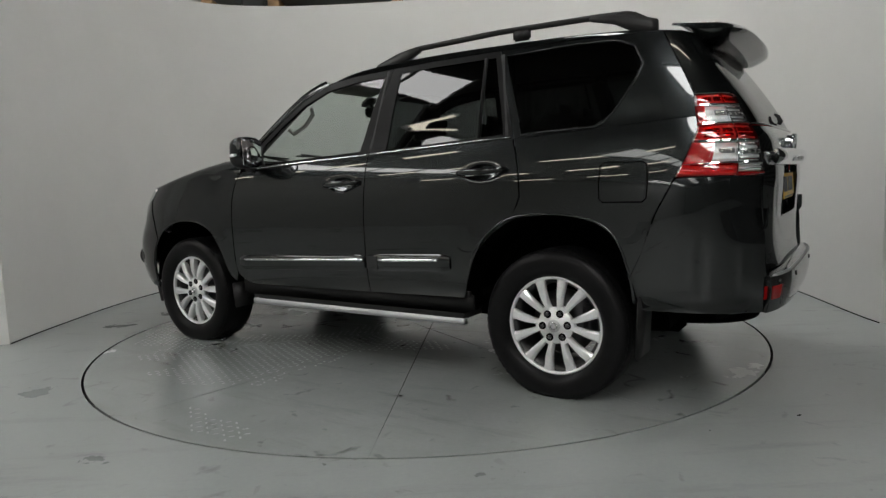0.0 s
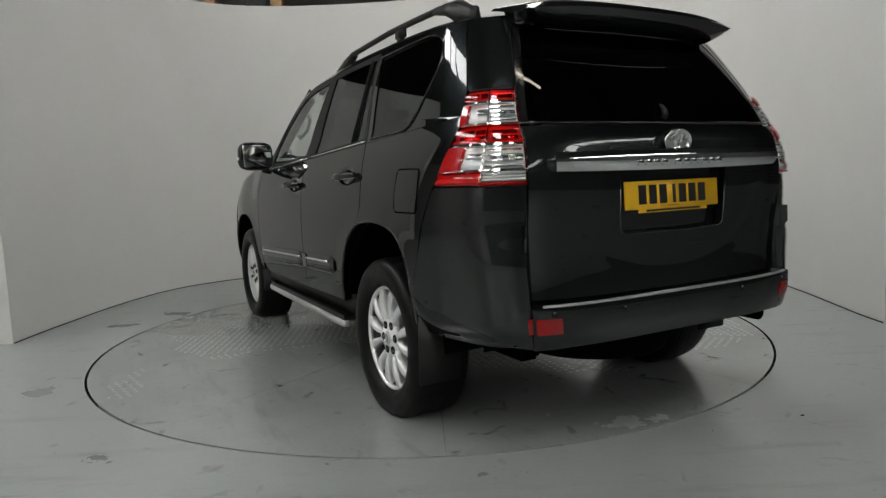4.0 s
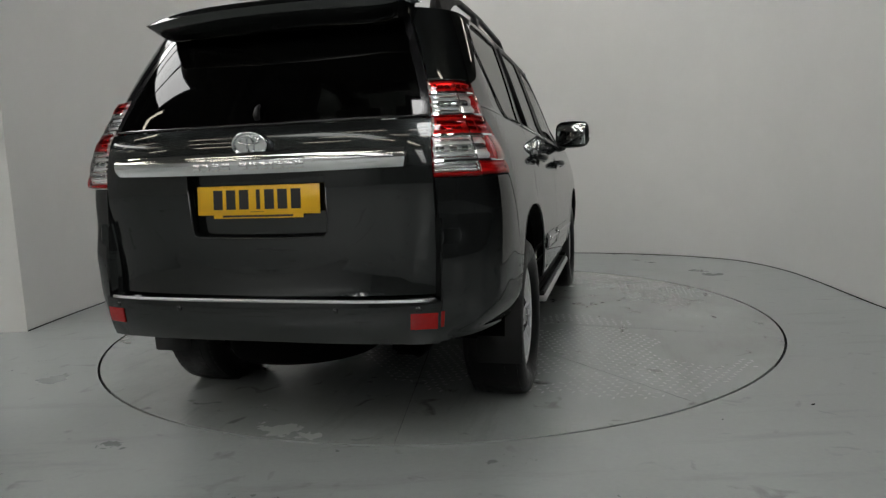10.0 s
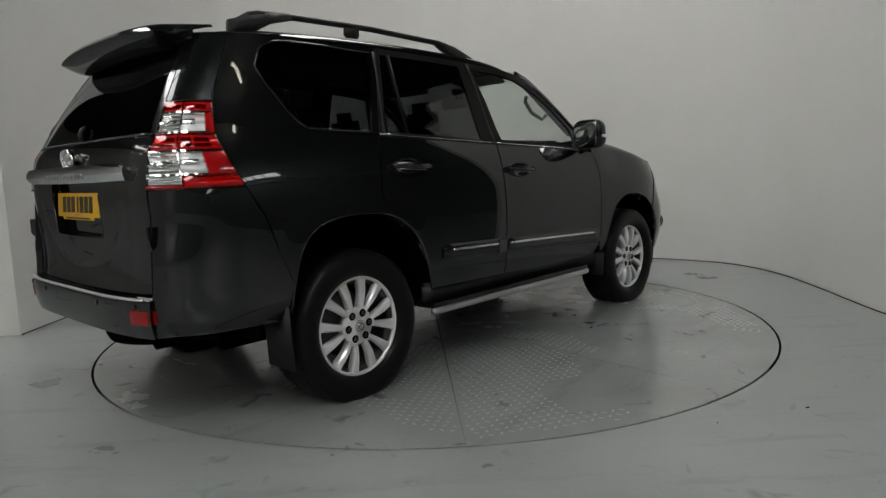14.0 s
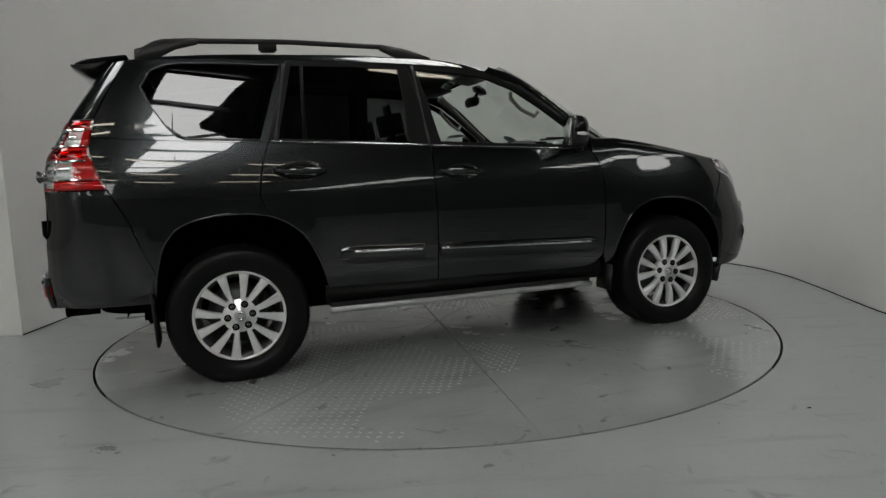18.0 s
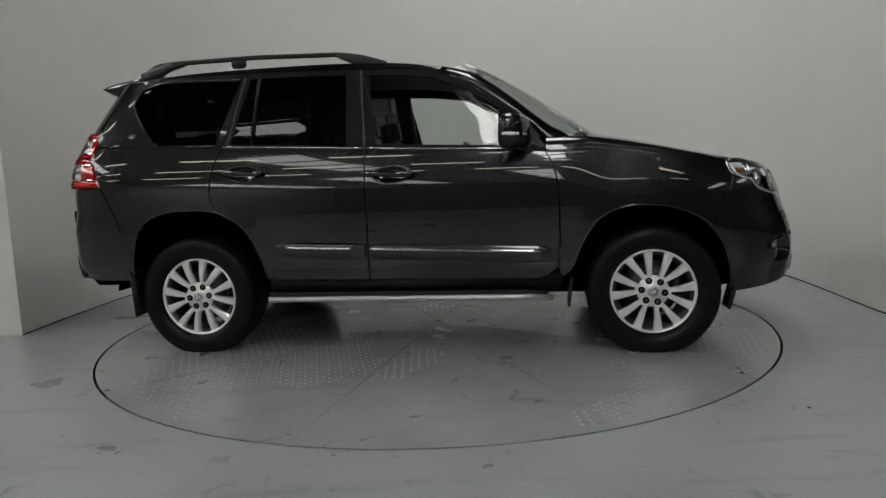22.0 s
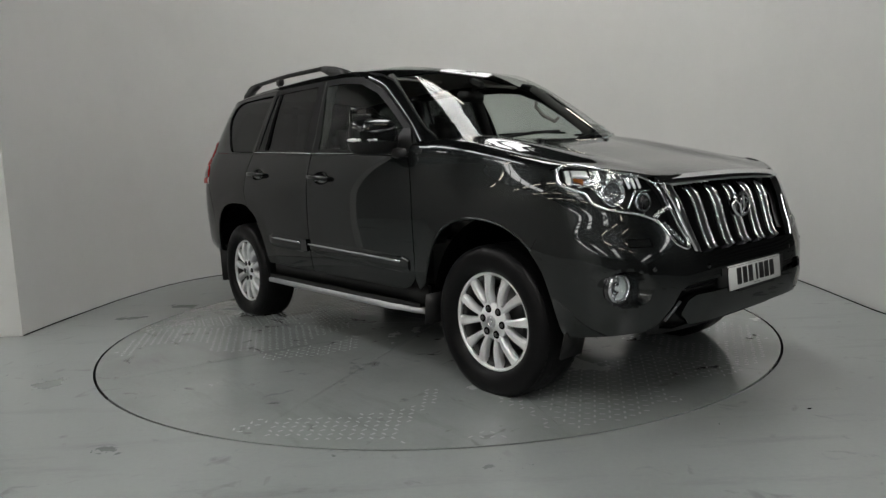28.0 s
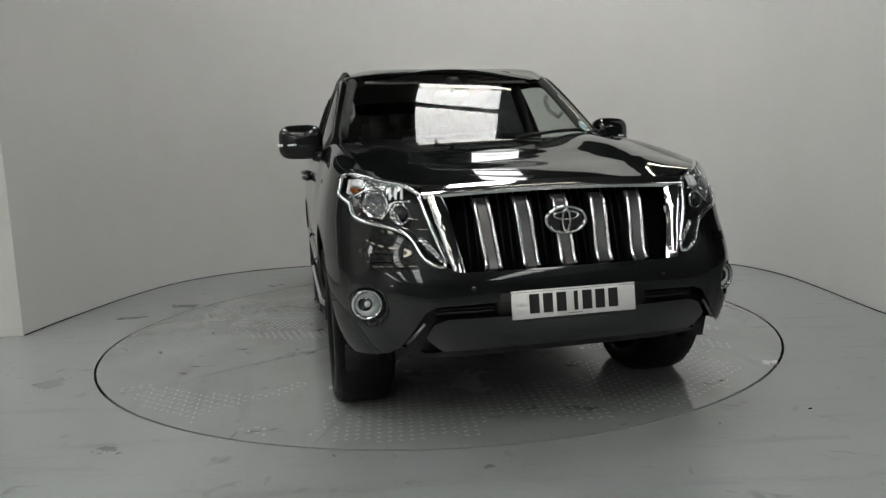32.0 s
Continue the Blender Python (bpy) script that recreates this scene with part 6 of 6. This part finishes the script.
def mirror_shell(lower=False):
    """The mirror's housing, or the black half-shell that clasps it from below."""
    bm = bmesh.new()
    rows = []
    grow = 1.012 if lower else 1.0
    for k, (x, sx) in enumerate(((-0.068, 0.93), (-0.060, 1.0), (-0.02, 1.02), (0.02, 0.98), (0.05, 0.88), (0.072, 0.68), (0.082, 0.35))):
        ring = []
        n = 15 if lower else 28
        for j in range(n):
            a = math.pi * (1.04 + 0.92 * j / 14) if lower else 2 * math.pi * j / 28
            c, q = math.cos(a), math.sin(a)
            y = 0.108 * math.copysign(abs(c) ** 0.55, c) * sx * grow + 0.004 * k
            z = 0.080 * math.copysign(abs(q) ** 0.55, q) * sx * grow
            if lower:
                z = min(z, -0.026)
            ring.append(bm.verts.new((x * grow, y, z + 0.004)))
        rows.append(ring)
    for p, q in zip(rows, rows[1:]):
        for j in range(n - 1 if lower else n):
            bm.faces.new((p[j], p[(j + 1) % n], q[(j + 1) % n], q[j]))
    if not lower:
        bm.faces.new(rows[0])
        bm.faces.new(rows[-1])
    bmesh.ops.recalc_face_normals(bm, faces=bm.faces)
    return smooth(bm)


def step_edge(s):
    bm = bmesh.new()
    rows = []
    for k in range(41):
        u = k / 40
        t = max(0, (u - 0.88) / 0.12) ** 2
        x, y, z = -0.908 + 1.735 * u, 0.925 - 0.10 * t, -0.022 * max(0, (u - 0.93) / 0.07)
        rows.append([bm.verts.new((x, s * (y + o), 0.338 + h + z)) for o, h in ((-0.03, 0.016), (-0.004, 0.017), (0.008, 0.011), (0.010, -0.006), (0.004, -0.016), (-0.03, -0.016))])
    for p, q in zip(rows, rows[1:]):
        for j in range(6):
            bm.faces.new((p[j], p[(j + 1) % 6], q[(j + 1) % 6], q[j]))
    bm.faces.new(rows[0])
    bm.faces.new(rows[-1])
    bmesh.ops.recalc_face_normals(bm, faces=bm.faces)
    return smooth(bm)


def build_cabin(car):
    # linings that close the cabin
    part("headlining", sheet(lambda u, v: (-1.80 + 2.02 * u, (2 * v - 1) * 0.60, roof_z(-1.80 + 2.02 * u, (2 * v - 1) * 0.60) - 0.035), 20, 10, 0.0), TRIMGREY, car, "pale grey headlining")
    part("cabin_floor", join(box((1.72, 1.5, 0.02), (0.04, 0, 0.47)), box((1.2, 0.94, 0.02), (-1.42, 0, 0.47))), DASH, car)
    part("boot_floor", box((0.95, 0.94, 0.03), (-1.78, 0, 0.72)), DASH, car)
    for s in (-1, 1):
        part("door_card", sheet(lambda u, v: (-1.95 + 2.75 * u, s * (upper_y(-1.95 + 2.75 * u, 1.2) - 0.07 if v > 0.5 else 0.74), (0.46 if u > 0.40 else 0.93) + (0.73 if u > 0.40 else 0.26) * v), 20, 4, 0.0), DASH, car)
        # pillar linings and grab handles
        for a, b, w, m in (((0.76, 1.30), (0.34, 1.645), 0.030, PILLARGREY), ((-0.27, 1.20), (-0.31, 1.68), 0.045, DASH), ((-1.15, 1.24), (-1.06, 1.68), 0.045, DASH)):
            part("pillar_lining", tube([(lambda q: (q[0], q[1] - s * 0.045, q[2]))(G((a[0] + (b[0] - a[0]) * t, a[1] + (b[1] - a[1]) * t), s)) for t in np.linspace(0, 1, 10)], w, 8), m, car)
        part("grab_handle", tube([(lambda q: (q[0], q[1] - s * o, q[2]))(G((x, z), s)) for x, z, o in ((0.53, 1.425, 0.075), (0.51, 1.395, 0.11), (0.43, 1.44, 0.13), (0.36, 1.51, 0.11), (0.35, 1.545, 0.075))], 0.013, 8), TRIMGREY, car, "pale grab handle on the pillar")
    part("dashboard", sheet(lambda u, v: (0.98 - 0.50 * v, (2 * u - 1) * 0.70, 1.165 + 0.045 * math.sin(math.pi * min(1, v * 1.3)) - 0.22 * max(0, v - 0.75) / 0.25), 20, 12, 0.0), DASH, car, "dark dashboard")
    part("binnacle", sheet(lambda u, v: (0.62 - 0.20 * v, -0.38 + (2 * u - 1) * 0.18, 1.19 + 0.07 * math.sin(math.pi * u) * (1 - 0.3 * v)), 10, 5, 0.01), DASH, car)
    st = part("steering_wheel", lathe([(0.170, -0.014), (0.184, -0.016), (0.196, 0.0), (0.184, 0.016), (0.170, 0.014)], "x", 36, True), LEATHER, car, "dark steering wheel")
    st.matrix_basis = pose(0.36, -0.38, 1.08, 0, -24, 0)
    part("wheel_hub", join(box((0.05, 0.16, 0.12), (0.02, 0, 0), 0.025), box((0.02, 0.34, 0.035), (0.01, 0, 0.0), 0.008), box((0.02, 0.05, 0.16), (0.01, 0, -0.09), 0.008)), DASH, st)

    def seat(x, y, w):
        t = part("seat", box((0.50, w, 0.16), (x + 0.05, y, 0.68), 0.05, 3), LEATHER, car, "dark leather seat")
        part("backrest", box((0.19, w, 0.64), (x - 0.26, y, 0.99), 0.08, 4, (0, -14, 0)), LEATHER, t)
        return t
    for y in (-0.38, 0.38):
        t = seat(0.0, y, 0.52)
        part("headrest", box((0.13, 0.27, 0.25), (-0.372, y, 1.372), 0.06, 4, (0, -10, 0)), LEATHER, t)
        part("headrest_post", tube([(-0.35, y, 1.22), (-0.365, y, 1.36)], 0.008, 6), STEEL, t)
    t = seat(-0.88, 0, 0.94)
    for y in (-0.34, 0, 0.34):
        part("headrest", box((0.12, 0.25, 0.23), (-1.232, y, 1.335), 0.055, 4, (0, -10, 0)), LEATHER, t)
    part("rear_mirror", box((0.03, 0.24, 0.07), (0.36, 0, 1.555), 0.014), PLASTIC, car, "rear-view mirror")
    part("mirror_stem", tube([(0.38, 0, 1.58), (0.42, 0, 1.64)], 0.012, 8), PLASTIC, car)
    part("sensor_pod", box((0.10, 0.10, 0.04), (0.42, 0, 1.635), 0.015, 2, (0, 32, 0)), PLASTIC, car)
    for y in (-0.36, 0.36):
        part("sun_visor", box((0.15, 0.38, 0.018), (0.20, y, 1.665), 0.006, 2, (0, 12, 0)), TRIMGREY, car)
    # paper disc on the screen
    def disc(u, v):
        a = 2 * math.pi * u
        z = 1.305 + 0.034 * math.sin(a) * v
        y = 0.655 + 0.036 * math.cos(a) * v
        k = math.degrees(math.asin((y / half_w(z)) ** (NG / 2)))
        return Wd((k, z), 1, -0.009)
    part("paper_disc", sheet(disc, 24, 3, 0.0), STICKER, car, "round pale blue paper disc on the screen")


build_sides(car)
build_cabin(car)


# ---------------------------------------------------------------- true proportions
def trued(p):
    """The body stands a little taller and longer towards its ends than the charts draw it."""
    def ramp(v, a, b):
        k = min(1.0, max(0.0, (v - a) / (b - a)))
        return k * k * (3 - 2 * k)
    x, y, z = p
    return Vector((x + 0.018 * ramp(x, 1.6, 2.2) - 0.010 * ramp(-x, 1.6, 2.2), y, z * (1 + 0.013 * ramp(z, 0.4, 0.9))))


def true_up(ob, seen):
    for c in ob.children:
        if c.name.startswith("wheel") and c.type == "EMPTY":
            continue
        if c.matrix_basis == Matrix.Identity(4):
            if c.type == "MESH" and c.data not in seen:
                seen.append(c.data)
                for v in c.data.vertices:
                    v.co = trued(v.co)
            true_up(c, seen)
        else:
            c.location = trued(c.location)


true_up(car, [])


# ---------------------------------------------------------------- what turns
def motions():
    rows_t, rows_c = [], []
    for k in range(33):
        a = float(np.interp(k, SPIN_T, SPIN_A))
        rows_t.append((float(k), pose(0, 0, 0, 0, 0, a)))
        rows_c.append((float(k), pose(0, 0, 0, 0, 0, a) @ pose(CAR_AT[0], CAR_AT[1], 0)))
    walk(table, rows_t)
    walk(car, rows_c)


motions()
